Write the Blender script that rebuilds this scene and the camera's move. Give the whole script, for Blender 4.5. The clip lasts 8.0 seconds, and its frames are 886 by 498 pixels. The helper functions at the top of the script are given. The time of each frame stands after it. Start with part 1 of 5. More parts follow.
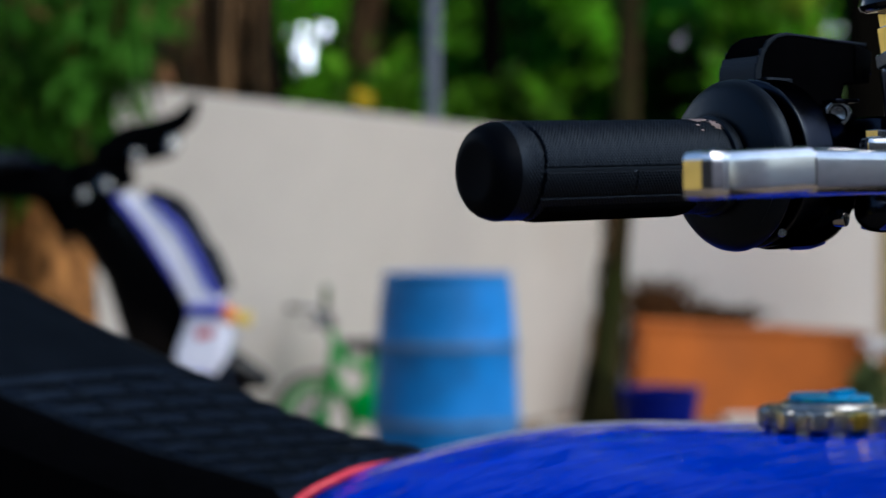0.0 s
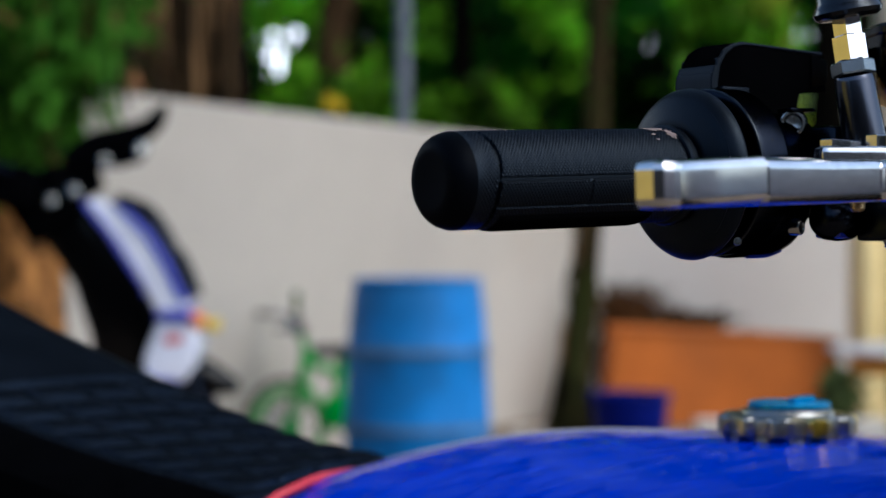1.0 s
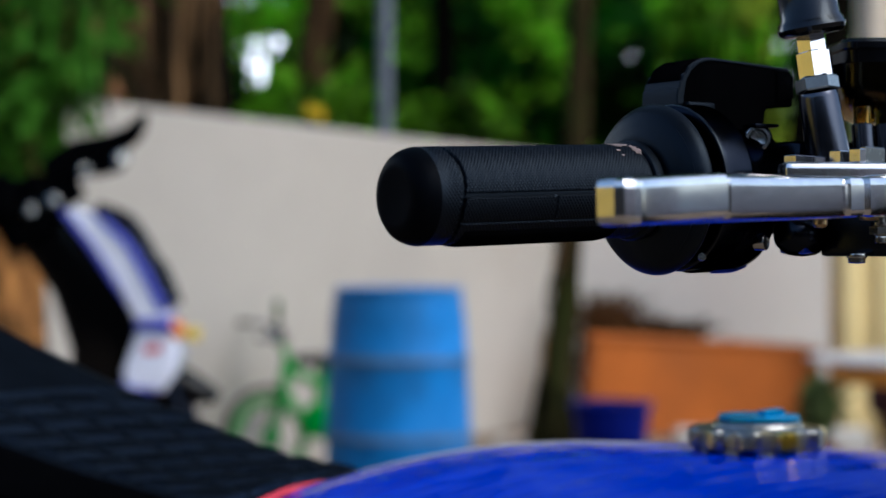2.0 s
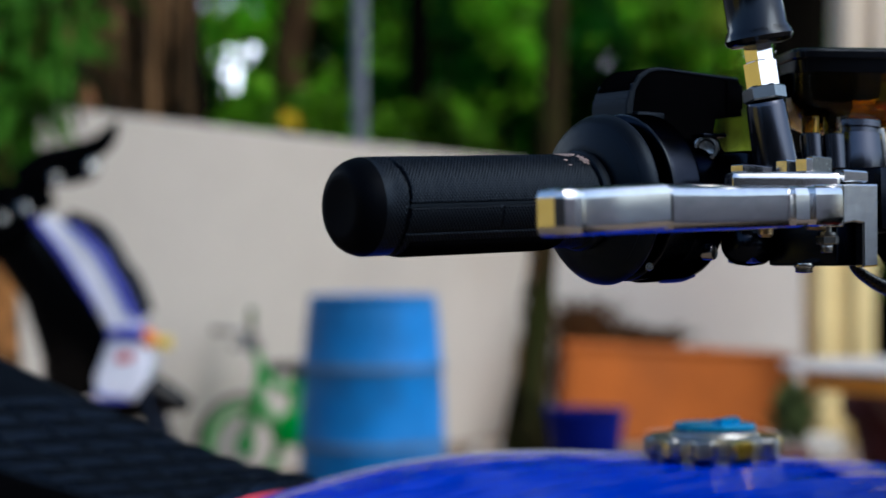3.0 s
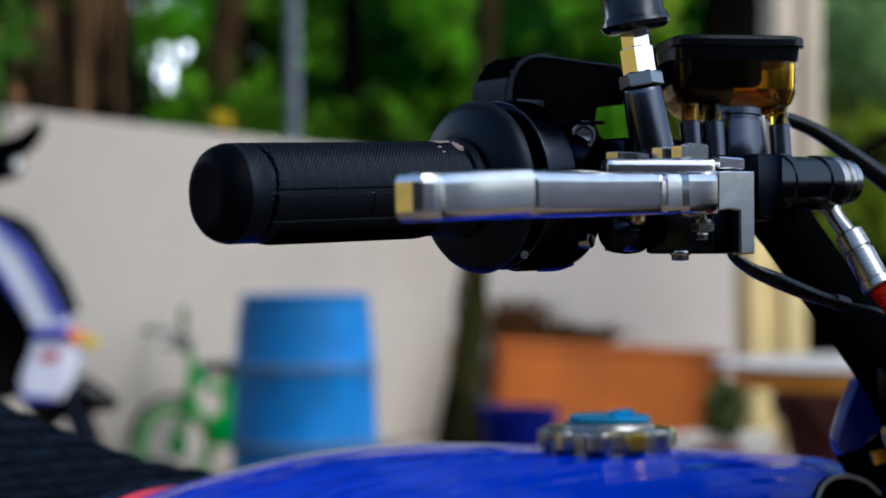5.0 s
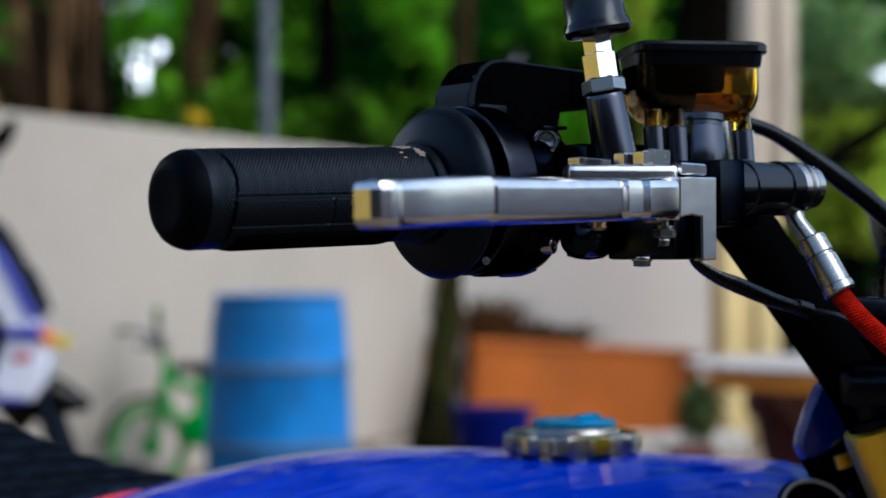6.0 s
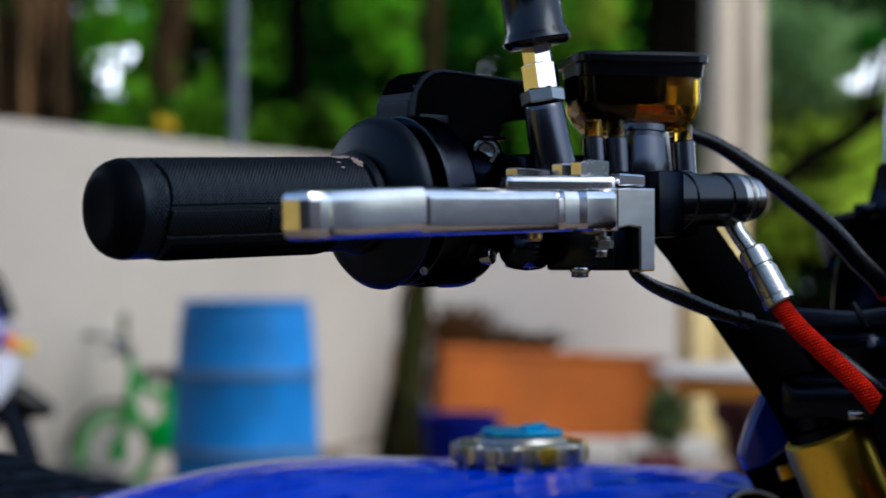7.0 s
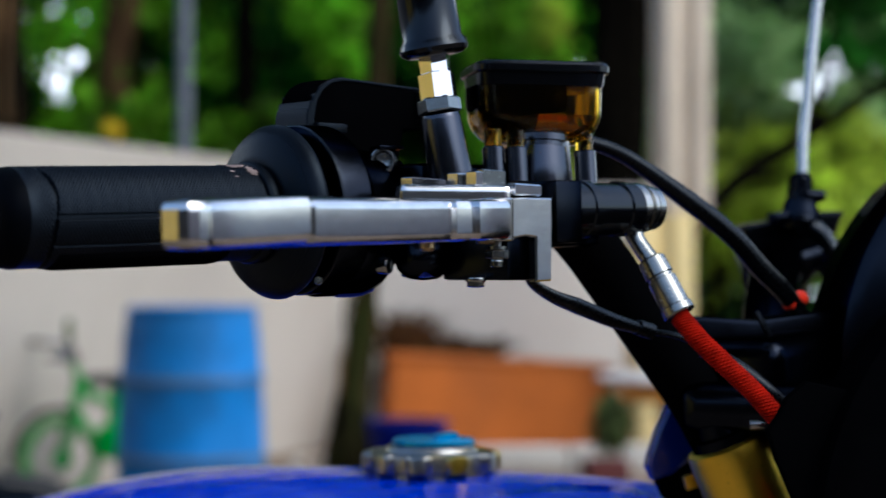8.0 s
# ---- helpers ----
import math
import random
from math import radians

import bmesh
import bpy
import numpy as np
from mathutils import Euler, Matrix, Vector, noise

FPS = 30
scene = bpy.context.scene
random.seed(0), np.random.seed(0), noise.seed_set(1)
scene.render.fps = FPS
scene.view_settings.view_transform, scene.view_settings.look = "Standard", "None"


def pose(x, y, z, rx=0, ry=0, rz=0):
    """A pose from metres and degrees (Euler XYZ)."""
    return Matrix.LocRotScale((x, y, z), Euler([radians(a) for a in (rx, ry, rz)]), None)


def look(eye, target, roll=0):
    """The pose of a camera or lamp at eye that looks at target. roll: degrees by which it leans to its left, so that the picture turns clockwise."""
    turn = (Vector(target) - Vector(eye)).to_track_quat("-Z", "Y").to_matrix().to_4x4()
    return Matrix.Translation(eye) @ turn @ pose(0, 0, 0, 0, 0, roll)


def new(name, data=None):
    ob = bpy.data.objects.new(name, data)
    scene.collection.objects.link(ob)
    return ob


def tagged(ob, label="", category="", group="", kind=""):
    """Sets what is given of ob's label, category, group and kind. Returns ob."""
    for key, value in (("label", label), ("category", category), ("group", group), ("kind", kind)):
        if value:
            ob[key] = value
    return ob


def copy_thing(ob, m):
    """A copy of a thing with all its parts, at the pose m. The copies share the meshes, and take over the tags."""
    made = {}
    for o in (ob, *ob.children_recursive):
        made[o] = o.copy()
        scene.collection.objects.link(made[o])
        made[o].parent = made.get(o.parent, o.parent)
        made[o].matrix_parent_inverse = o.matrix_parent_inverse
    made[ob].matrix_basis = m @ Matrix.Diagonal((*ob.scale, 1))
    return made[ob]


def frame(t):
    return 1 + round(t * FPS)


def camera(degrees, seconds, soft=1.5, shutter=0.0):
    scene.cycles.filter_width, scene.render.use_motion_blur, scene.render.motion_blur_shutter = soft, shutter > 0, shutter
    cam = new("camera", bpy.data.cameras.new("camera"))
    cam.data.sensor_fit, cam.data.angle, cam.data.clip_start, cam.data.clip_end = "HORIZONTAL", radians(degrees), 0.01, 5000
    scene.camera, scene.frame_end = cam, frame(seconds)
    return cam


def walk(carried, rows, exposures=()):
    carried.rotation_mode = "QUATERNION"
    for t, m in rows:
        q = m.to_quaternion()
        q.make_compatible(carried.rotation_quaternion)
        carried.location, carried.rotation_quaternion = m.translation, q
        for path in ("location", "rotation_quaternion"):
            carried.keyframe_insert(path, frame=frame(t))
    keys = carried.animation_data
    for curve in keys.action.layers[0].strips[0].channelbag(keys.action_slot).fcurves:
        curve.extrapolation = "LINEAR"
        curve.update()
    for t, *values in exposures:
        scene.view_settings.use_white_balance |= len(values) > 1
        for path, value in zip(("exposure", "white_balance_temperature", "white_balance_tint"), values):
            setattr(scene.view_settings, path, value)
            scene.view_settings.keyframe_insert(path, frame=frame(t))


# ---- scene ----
cam = camera(26, 8.0, 1.5, 0.5)
PATH = [
    (0, -0.00000, -0.00000, 1.00000, -0.000, 0.000, -0.063),
    (0.5, 0.00392, -0.00072, 1.00017, -0.498, 0.071, -0.091),
    (1, 0.00486, -0.00169, 1.00126, -0.850, 0.152, -0.013),
    (1.5, 0.00695, -0.00367, 1.00247, -1.115, 0.271, -0.019),
    (3, 0.02010, -0.00298, 1.00437, -2.083, 0.632, 0.041),
    (3.5, 0.02596, -0.00307, 1.00336, -2.567, 0.671, 0.221),
    (4, 0.03238, -0.00143, 1.00202, -3.021, 0.671, 0.291),
    (4.5, 0.03817, 0.00214, 1.00021, -3.527, 0.639, 0.229),
    (6, 0.04635, 0.00519, 1.00266, -4.689, 0.603, 0.143),
    (6.5, 0.05066, 0.00624, 1.00368, -5.119, 0.712, 0.093),
    (7, 0.05729, 0.00571, 1.00409, -5.572, 0.782, -0.049),
    (7.5, 0.06626, 0.00612, 1.00484, -6.147, 0.875, -0.062),
    (8, 0.07586, 0.00661, 1.00529, -7.042, 0.971, -0.104),
]
walk(cam, [(t, pose(x, y, z, 90 + pitch, roll, yaw)) for t, x, y, z, yaw, pitch, roll in PATH], [(0.0, 0.82, 5700, 5), (8.0, 0.82, 5700, 5)])
cam.data.dof.use_dof = True
cam.data.dof.focus_distance = 0.645
cam.data.dof.aperture_fstop = 10.5

# ---- world, sun, exposure ----
world = bpy.data.worlds.new("overcast_sky")
scene.world = world
world.use_nodes = True
wn, wl = world.node_tree.nodes, world.node_tree.links
sky = wn.new("ShaderNodeTexSky")
sky.sky_type = "NISHITA"
sky.sun_disc = False
sky.sun_elevation = radians(50)
sky.sun_rotation = radians(127)
sky.air_density, sky.dust_density, sky.ozone_density = 1.0, 3.5, 1.0
wn["Background"].inputs["Strength"].default_value = 0.15
wl.new(sky.outputs["Color"], wn["Background"].inputs["Color"])
sun = new("sun", bpy.data.lights.new("sun", "SUN"))
sun.data.energy, sun.data.angle, sun.data.color = 0.62, radians(40), (1.0, 0.96, 0.90)
sun.matrix_world = look((2.57, -1.93, 3.83), (0, 0, 0))

# ---- materials ----


def M(name, col, rough=0.5, metal=0.0, var=0.2, scale=8.0, fine=120.0, bump=0.0, bump_scale=200.0, rvar=0.1, coat=0.0, trans=0.0, ior=1.5, dirt=None, dirt_at=0.6, stretch=(1, 1, 1), island=0.0, thin=0.0, spec=0.5, edge=(1, 1, 1), spread=(0.4, 1.0)):
    m = bpy.data.materials.new(name)
    m.use_nodes = True
    n, l = m.node_tree.nodes, m.node_tree.links
    b = n["Principled BSDF"]
    tc, mp = n.new("ShaderNodeTexCoord"), n.new("ShaderNodeMapping")
    mp.inputs["Scale"].default_value = stretch
    l.new(tc.outputs["Object"], mp.inputs["Vector"])
    big, small = n.new("ShaderNodeTexNoise"), n.new("ShaderNodeTexNoise")
    for node, sc, det in ((big, scale, 4), (small, fine, 3)):
        node.inputs["Scale"].default_value, node.inputs["Detail"].default_value = sc, det
        l.new(mp.outputs["Vector"], node.inputs["Vector"])
    add = n.new("ShaderNodeMath")
    add.operation = "MULTIPLY_ADD"
    l.new(small.outputs["Fac"], add.inputs[0])
    add.inputs[1].default_value = 0.4
    l.new(big.outputs["Fac"], add.inputs[2])
    mr = n.new("ShaderNodeMapRange")
    mr.inputs["From Min"].default_value, mr.inputs["From Max"].default_value = spread
    mr.inputs["To Min"].default_value, mr.inputs["To Max"].default_value = 1 - var, 1 + var
    l.new(add.outputs[0], mr.inputs["Value"])
    value = mr.outputs["Result"]
    if island:
        geo, ir = n.new("ShaderNodeNewGeometry"), n.new("ShaderNodeMapRange")
        ir.inputs["To Min"].default_value, ir.inputs["To Max"].default_value = 1 - island, 1 + island
        l.new(geo.outputs["Random Per Island"], ir.inputs["Value"])
        mm = n.new("ShaderNodeMath")
        mm.operation = "MULTIPLY"
        l.new(value, mm.inputs[0])
        l.new(ir.outputs["Result"], mm.inputs[1])
        value = mm.outputs[0]
    mul = n.new("ShaderNodeVectorMath")
    mul.operation = "SCALE"
    mul.inputs[0].default_value = col
    l.new(value, mul.inputs["Scale"])
    colour = mul.outputs["Vector"]
    if dirt:
        dn, ramp, mix = n.new("ShaderNodeTexNoise"), n.new("ShaderNodeMapRange"), n.new("ShaderNodeMix")
        dn.inputs["Scale"].default_value, dn.inputs["Detail"].default_value = scale * 0.45, 6
        l.new(mp.outputs["Vector"], dn.inputs["Vector"])
        ramp.inputs["From Min"].default_value, ramp.inputs["From Max"].default_value = dirt_at - 0.08, dirt_at + 0.12
        l.new(dn.outputs["Fac"], ramp.inputs["Value"])
        mix.data_type = "RGBA"
        l.new(ramp.outputs["Result"], mix.inputs["Factor"])
        l.new(colour, mix.inputs["A"])
        mix.inputs["B"].default_value = (*dirt, 1)
        colour = mix.outputs["Result"]
    l.new(colour, b.inputs["Base Color"])
    rr = n.new("ShaderNodeMapRange")
    rr.inputs["To Min"].default_value, rr.inputs["To Max"].default_value = max(0.02, rough - rvar), min(1, rough + rvar)
    l.new(small.outputs["Fac"], rr.inputs["Value"])
    l.new(rr.outputs["Result"], b.inputs["Roughness"])
    b.inputs["Metallic"].default_value = metal
    b.inputs["Coat Weight"].default_value = coat
    b.inputs["Coat Roughness"].default_value = 0.04
    b.inputs["Transmission Weight"].default_value = trans
    b.inputs["IOR"].default_value = ior
    b.inputs["Specular IOR Level"].default_value = spec
    b.inputs["Specular Tint"].default_value = (*edge, 1)
    if bump:
        bn, bp = n.new("ShaderNodeTexNoise"), n.new("ShaderNodeBump")
        bn.inputs["Scale"].default_value, bn.inputs["Detail"].default_value = bump_scale, 4
        l.new(mp.outputs["Vector"], bn.inputs["Vector"])
        bp.inputs["Strength"].default_value, bp.inputs["Distance"].default_value = bump, 0.4 / bump_scale
        l.new(bn.outputs["Fac"], bp.inputs["Height"])
        l.new(bp.outputs["Normal"], b.inputs["Normal"])
        if coat:
            l.new(bp.outputs["Normal"], b.inputs["Coat Normal"])
    if thin:
        tr, ms = n.new("ShaderNodeBsdfTranslucent"), n.new("ShaderNodeMixShader")
        l.new(colour, tr.inputs["Color"])
        ms.inputs["Fac"].default_value = thin
        l.new(b.outputs[0], ms.inputs[1])
        l.new(tr.outputs[0], ms.inputs[2])
        l.new(ms.outputs[0], n["Material Output"].inputs["Surface"])
    return m


# paints of the unseen walls, chosen for what the metal mirrors
yellow_wall = M("ochre_wall_paint", (0.72, 0.50, 0.10), 0.85, var=0.12, scale=0.9, fine=14)
brown_paint = M("brown_grey_wall_paint", (0.36, 0.31, 0.33), 0.85, var=0.12, scale=0.9, fine=14)
side_paint = M("pale_grey_wall_paint", (0.61, 0.615, 0.64), 0.85, var=0.12, scale=0.9, fine=14)
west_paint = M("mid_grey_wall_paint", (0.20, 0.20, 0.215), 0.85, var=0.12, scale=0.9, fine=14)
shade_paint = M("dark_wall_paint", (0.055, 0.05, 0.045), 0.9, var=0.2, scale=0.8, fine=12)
rubber = M("black_rubber", (0.0009, 0.0014, 0.0027), 0.40, var=0.2, bump=0.2, bump_scale=1500, scale=60, fine=900, rvar=0.08, spec=0.19, edge=(0.55, 0.74, 1.0))
# smooth end; the dark it mirrors is put into this duller rubber
cap_rubber = M("smooth_moulded_rubber", (0.0009, 0.0012, 0.0020), 0.48, var=0.2, scale=60, fine=900, rvar=0.05, spec=0.03, edge=(0.7, 0.8, 1.0))
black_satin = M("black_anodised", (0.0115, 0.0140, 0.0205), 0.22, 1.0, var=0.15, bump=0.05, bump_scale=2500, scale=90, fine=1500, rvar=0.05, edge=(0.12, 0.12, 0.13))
black_sheen = M("black_polished_coat", (0.0010, 0.0011, 0.0016), 0.17, var=0.2, bump=0.05, bump_scale=2500, scale=90, fine=1500, rvar=0.05, spec=0.34, edge=(0.72, 0.84, 1.0))
grey_anodised = M("dark_grey_anodised", (0.062, 0.068, 0.086), 0.20, 1.0, var=0.06, scale=90, fine=300, rvar=0.04)
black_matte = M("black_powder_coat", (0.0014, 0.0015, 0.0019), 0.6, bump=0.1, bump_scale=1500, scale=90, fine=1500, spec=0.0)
black_gloss = M("black_gloss_plastic", (0.0005, 0.0005, 0.0007), 0.14, spec=0.25, scale=60, fine=900, rvar=0.04)
black_hose = M("black_hose_rubber", (0.0008, 0.0009, 0.0012), 0.28, var=0.2, scale=70, fine=1200, spec=0.22, edge=(0.72, 0.84, 1.0))
dark_cavity = M("dark_metal", (0.004, 0.004, 0.004), 0.7, spec=0.1)
alloy = M("machined_aluminium", (0.615, 0.615, 0.625), 0.17, 1.0, var=0.13, scale=130, fine=900, bump=0.006, bump_scale=300, stretch=(1, 1, 2.5), rvar=0.10)
chrome = M("polished_steel", (0.70, 0.70, 0.70), 0.08, 1.0, var=0.05, scale=120, fine=1500, rvar=0.03)
zinc = M("zinc_plated_steel", (0.36, 0.36, 0.345), 0.20, 1.0, var=0.10, scale=90, fine=400, rvar=0.05)
dull_steel = M("dull_plated_steel", (0.26, 0.27, 0.265), 0.26, 1.0, var=0.08, scale=120, fine=500, rvar=0.04)
brass = M("brass_bolt", (0.42, 0.30, 0.16), 0.3, 1.0, var=0.2, scale=200, fine=1500)
gold = M("gold_anodised", (0.95, 0.62, 0.055), 0.32, 1.0, var=0.08, scale=80, fine=1200, bump=0.08, bump_scale=1500, stretch=(1, 1, 0.3))
amber = M("amber_plastic", (0.62, 0.41, 0.034), 0.05, var=0.05, trans=1.0, ior=1.30, rvar=0.03)
amber_fluid = M("amber_brake_fluid", (0.59, 0.39, 0.022), 0.05, var=0.05, trans=1.0, ior=1.30, rvar=0.02)
red_braid = M("red_braided_hose", (0.33, 0.007, 0.0011), 0.6, spec=0.03, var=0.45, scale=200, fine=1500)
red_plastic = M("red_plastic", (0.70, 0.03, 0.008), 0.5, spec=0.2)
tank_blue = M("blue_tank_paint", (0.0002, 0.029, 0.54), 0.4, spec=0.0, var=0.10, scale=14, fine=300, coat=0.85, rvar=0.06, bump=0.40, bump_scale=36, stretch=(0.24, 1.8, 1))
tank_blue.node_tree.nodes["Principled BSDF"].inputs["Coat IOR"].default_value = 1.48
blue_plastic = M("blue_shroud_plastic", (0.003, 0.018, 0.22), 0.22, spec=0.4, coat=0.3)
# blue for the tank's reflection painted under the throttle housing
mirrored_blue = M("mirrored_tank_blue", (0.003, 0.020, 0.40), 0.3, spec=0.2)
stripe_grey = M("pale_grey_stripe", (0.42, 0.39, 0.37), 0.5, var=0.1)
red_piping = M("red_seat_piping", (0.62, 0.03, 0.05), 0.4)
vinyl = M("black_seat_vinyl", (0.025, 0.034, 0.048), 0.36, 0.88, var=0.25, bump=0.25, bump_scale=700, scale=30, fine=500, rvar=0.10, spec=0.0, edge=(0.10, 0.12, 0.14))
cyan_alloy = M("blue_anodised", (0.03, 0.33, 0.62), 0.3, 0.6, var=0.15, scale=100, fine=900)
# gold blotches: yellow patina and yellow reflections put into the colour
worn_alloy = M("worn_cast_alloy", (0.31, 0.31, 0.31), 0.32, 1.0, var=0.55, scale=95, fine=700, bump=0.2, bump_scale=500, dirt=(0.58, 0.40, 0.04), dirt_at=0.53)
wall_paint = M("beige_wall_paint", (0.415, 0.374, 0.318), 0.85, var=0.10, scale=0.9, fine=14, bump=0.4, bump_scale=60, dirt=(0.33, 0.285, 0.225), dirt_at=0.62)
wall_cool = M("grey_wall_paint", (0.52, 0.475, 0.42), 0.85, var=0.08, scale=0.9, fine=14, bump=0.4, bump_scale=60)
soil = M("bare_earth", (0.17, 0.12, 0.08), 0.95, var=0.35, scale=1.3, fine=24, bump=0.8, bump_scale=30, dirt=(0.12, 0.09, 0.06), dirt_at=0.55)
drum_blue = M("blue_drum_plastic", (0.016, 0.170, 0.48), 0.5, spec=0.15, var=0.22, scale=6, fine=60, dirt=(0.022, 0.135, 0.345), dirt_at=0.58)
drum_band = M("scuffed_band_plastic", (0.085, 0.130, 0.185), 0.6, var=0.45, scale=9, fine=80)
bin_blue = M("dark_blue_plastic", (0.002, 0.006, 0.115), 0.5, spec=0.05)
orange_paint = M("orange_painted_concrete", (0.455, 0.122, 0.019), 0.8, spec=0.2, var=0.18, scale=2.5, fine=40, bump=0.3, bump_scale=60, dirt=(0.34, 0.098, 0.022), dirt_at=0.60)
concrete = M("pale_concrete", (0.46, 0.43, 0.38), 0.85, var=0.2, scale=4, fine=60, bump=0.4, bump_scale=80)
table_top_mat = M("weathered_table_top", (0.46, 0.42, 0.38), 0.7, var=0.15, scale=5, fine=60)
table_edge_mat = M("orange_brown_table_edge", (0.92, 0.38, 0.05), 0.7, spec=0.2, var=0.2, scale=6, fine=60)
table_leg_mat = M("red_brown_table_leg", (0.16, 0.06, 0.05), 0.8, var=0.25, scale=6, fine=60)
stool_paint = M("dark_red_brown_paint", (0.085, 0.022, 0.020), 0.75, spec=0.2, var=0.3, scale=7, fine=60, bump=0.3, bump_scale=80)
column_beige = M("beige_column_paint", (0.60, 0.50, 0.38), 0.8, var=0.14, scale=3, fine=40)
column_yellow = M("yellow_column_paint", (0.72, 0.56, 0.25), 0.8, var=0.14, scale=3, fine=40)
bark_orange = M("orange_brown_bark", (0.31, 0.135, 0.038), 0.9, spec=0.15, var=0.85, scale=20, fine=70, bump=1.0, bump_scale=25, stretch=(1, 1, 0.55), dirt=(0.045, 0.022, 0.008), dirt_at=0.50, spread=(0.5, 0.9))
bark_brown = M("brown_bark", (0.125, 0.070, 0.030), 0.9, spec=0.1, var=0.9, scale=26, fine=110, bump=1.0, bump_scale=40, stretch=(1, 1, 0.12), dirt=(0.016, 0.012, 0.006), dirt_at=0.49)
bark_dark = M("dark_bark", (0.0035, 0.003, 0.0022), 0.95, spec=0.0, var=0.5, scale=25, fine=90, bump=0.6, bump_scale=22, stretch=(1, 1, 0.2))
bark_moss = M("mossy_bark", (0.024, 0.017, 0.0065), 0.95, spec=0.05, var=0.7, scale=9, fine=60, bump=1.0, bump_scale=30, stretch=(1, 1, 0.4), dirt=(0.022, 0.027, 0.006), dirt_at=0.52)
bark_umber = M("umber_bark", (0.045, 0.026, 0.012), 0.9, spec=0.05, var=0.9, scale=10, fine=70, bump=1.0, bump_scale=30, stretch=(1, 1, 0.2), dirt=(0.022, 0.045, 0.006), dirt_at=0.53)
galv = M("galvanised_pole", (0.125, 0.140, 0.165), 0.55, 0.3, var=0.2, scale=4, fine=60)
cloud = bpy.data.materials.new("hazy_cloud")
cloud.use_nodes = True
cloud.node_tree.nodes["Principled BSDF"].inputs["Base Color"].default_value = (0, 0, 0, 1)
cloud.node_tree.nodes["Principled BSDF"].inputs["Emission Color"].default_value = (0.97, 0.985, 1.0, 1)
cloud.node_tree.nodes["Principled BSDF"].inputs["Emission Strength"].default_value = 2.0
# leaf tones, with shaded and lit foliage put partly into the colour
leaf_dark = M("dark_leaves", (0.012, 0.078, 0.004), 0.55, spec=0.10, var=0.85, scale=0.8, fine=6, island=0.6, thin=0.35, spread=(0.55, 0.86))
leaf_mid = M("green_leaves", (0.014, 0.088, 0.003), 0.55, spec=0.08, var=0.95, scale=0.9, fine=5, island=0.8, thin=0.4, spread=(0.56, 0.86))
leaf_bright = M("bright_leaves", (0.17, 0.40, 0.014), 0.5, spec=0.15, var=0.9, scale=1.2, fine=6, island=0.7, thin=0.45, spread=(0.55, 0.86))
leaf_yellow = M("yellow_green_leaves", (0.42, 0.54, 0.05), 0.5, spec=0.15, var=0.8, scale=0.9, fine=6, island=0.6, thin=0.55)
# haze and bits of sky put into this pale green
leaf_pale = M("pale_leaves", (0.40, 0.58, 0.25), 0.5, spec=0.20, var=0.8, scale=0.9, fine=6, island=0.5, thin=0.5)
leaf_olive = M("dusty_olive_leaves", (0.085, 0.115, 0.035), 0.6, spec=0.15, var=0.5, scale=3, fine=20, island=0.6, thin=0.3)
leaf_hang = M("hanging_leaves", (0.050, 0.145, 0.012), 0.5, spec=0.07, var=0.98, scale=3, fine=20, island=0.95, thin=0.4)
petal_yellow = M("yellow_petals", (0.95, 0.74, 0.05), 0.6, spec=0.1, var=0.15, thin=0.5)
leaf_dry = M("dry_leaves", (0.20, 0.085, 0.025), 0.8, var=0.4, scale=3, fine=20, island=0.5)
twig_mat = M("dry_twigs", (0.055, 0.027, 0.010), 0.9, spec=0.05, var=0.4, scale=10, fine=60)
bike_green = M("green_bicycle_paint", (0.010, 0.32, 0.035), 0.4, spec=0.2, var=0.15, scale=6, fine=60, coat=0.2)
tyre_mat = M("tyre_rubber", (0.02, 0.02, 0.02), 0.8)
tyre_green = M("green_tyre", (0.09, 0.30, 0.07), 0.7)
white_plastic = M("white_fairing_plastic", (0.86, 0.86, 0.95), 0.12, var=0.10, scale=14, fine=90, coat=0.6)
fairing_blue = M("blue_violet_fairing", (0.13, 0.15, 0.62), 0.15, var=0.25, scale=30, fine=200, coat=0.5)
violet_plastic = M("violet_blue_fairing", (0.07, 0.08, 0.48), 0.2, var=0.15)
orange_lens = M("orange_indicator_lens", (0.95, 0.30, 0.06), 0.2)
yellow_lens = M("yellow_sticker", (0.85, 0.62, 0.08), 0.3)
pink_red = M("red_sticker", (0.62, 0.06, 0.08), 0.4)

# ---- modelling helpers ----
LOC = {}


def part(name, bm, material, parent, label="", smooth=True, angle=35):
    me = bpy.data.meshes.new(name)
    bmesh.ops.recalc_face_normals(bm, faces=bm.faces)
    for fc in bm.faces:
        fc.smooth = smooth
    if smooth:
        for e in bm.edges:
            if len(e.link_faces) == 2 and e.calc_face_angle(0) > radians(angle):
                e.smooth = False
    bm.to_mesh(me)
    bm.free()
    me.materials.append(material)
    ob = new(name, me)
    if parent is not None:
        ob.parent = parent
        if parent.name in LOC:
            ob.matrix_parent_inverse = Matrix.Translation(-LOC[parent.name])
    return tagged(ob, label)


def thing(name, loc, label, category, group="", kind=""):
    ob = new(name)
    ob.location = loc
    ob.empty_display_size = 0.05
    LOC[ob.name] = Vector(loc)
    return tagged(ob, label, category, group, kind)


def basis(d, up=(0, 0, 1)):
    """Unit axes: along d, sideways, and up from both."""
    d = Vector(d).normalized()
    side = Vector(up).cross(d)
    if side.length < 1e-4:
        side = Vector((0, 1, 0)).cross(d)
    side.normalize()
    return d, side, d.cross(side)


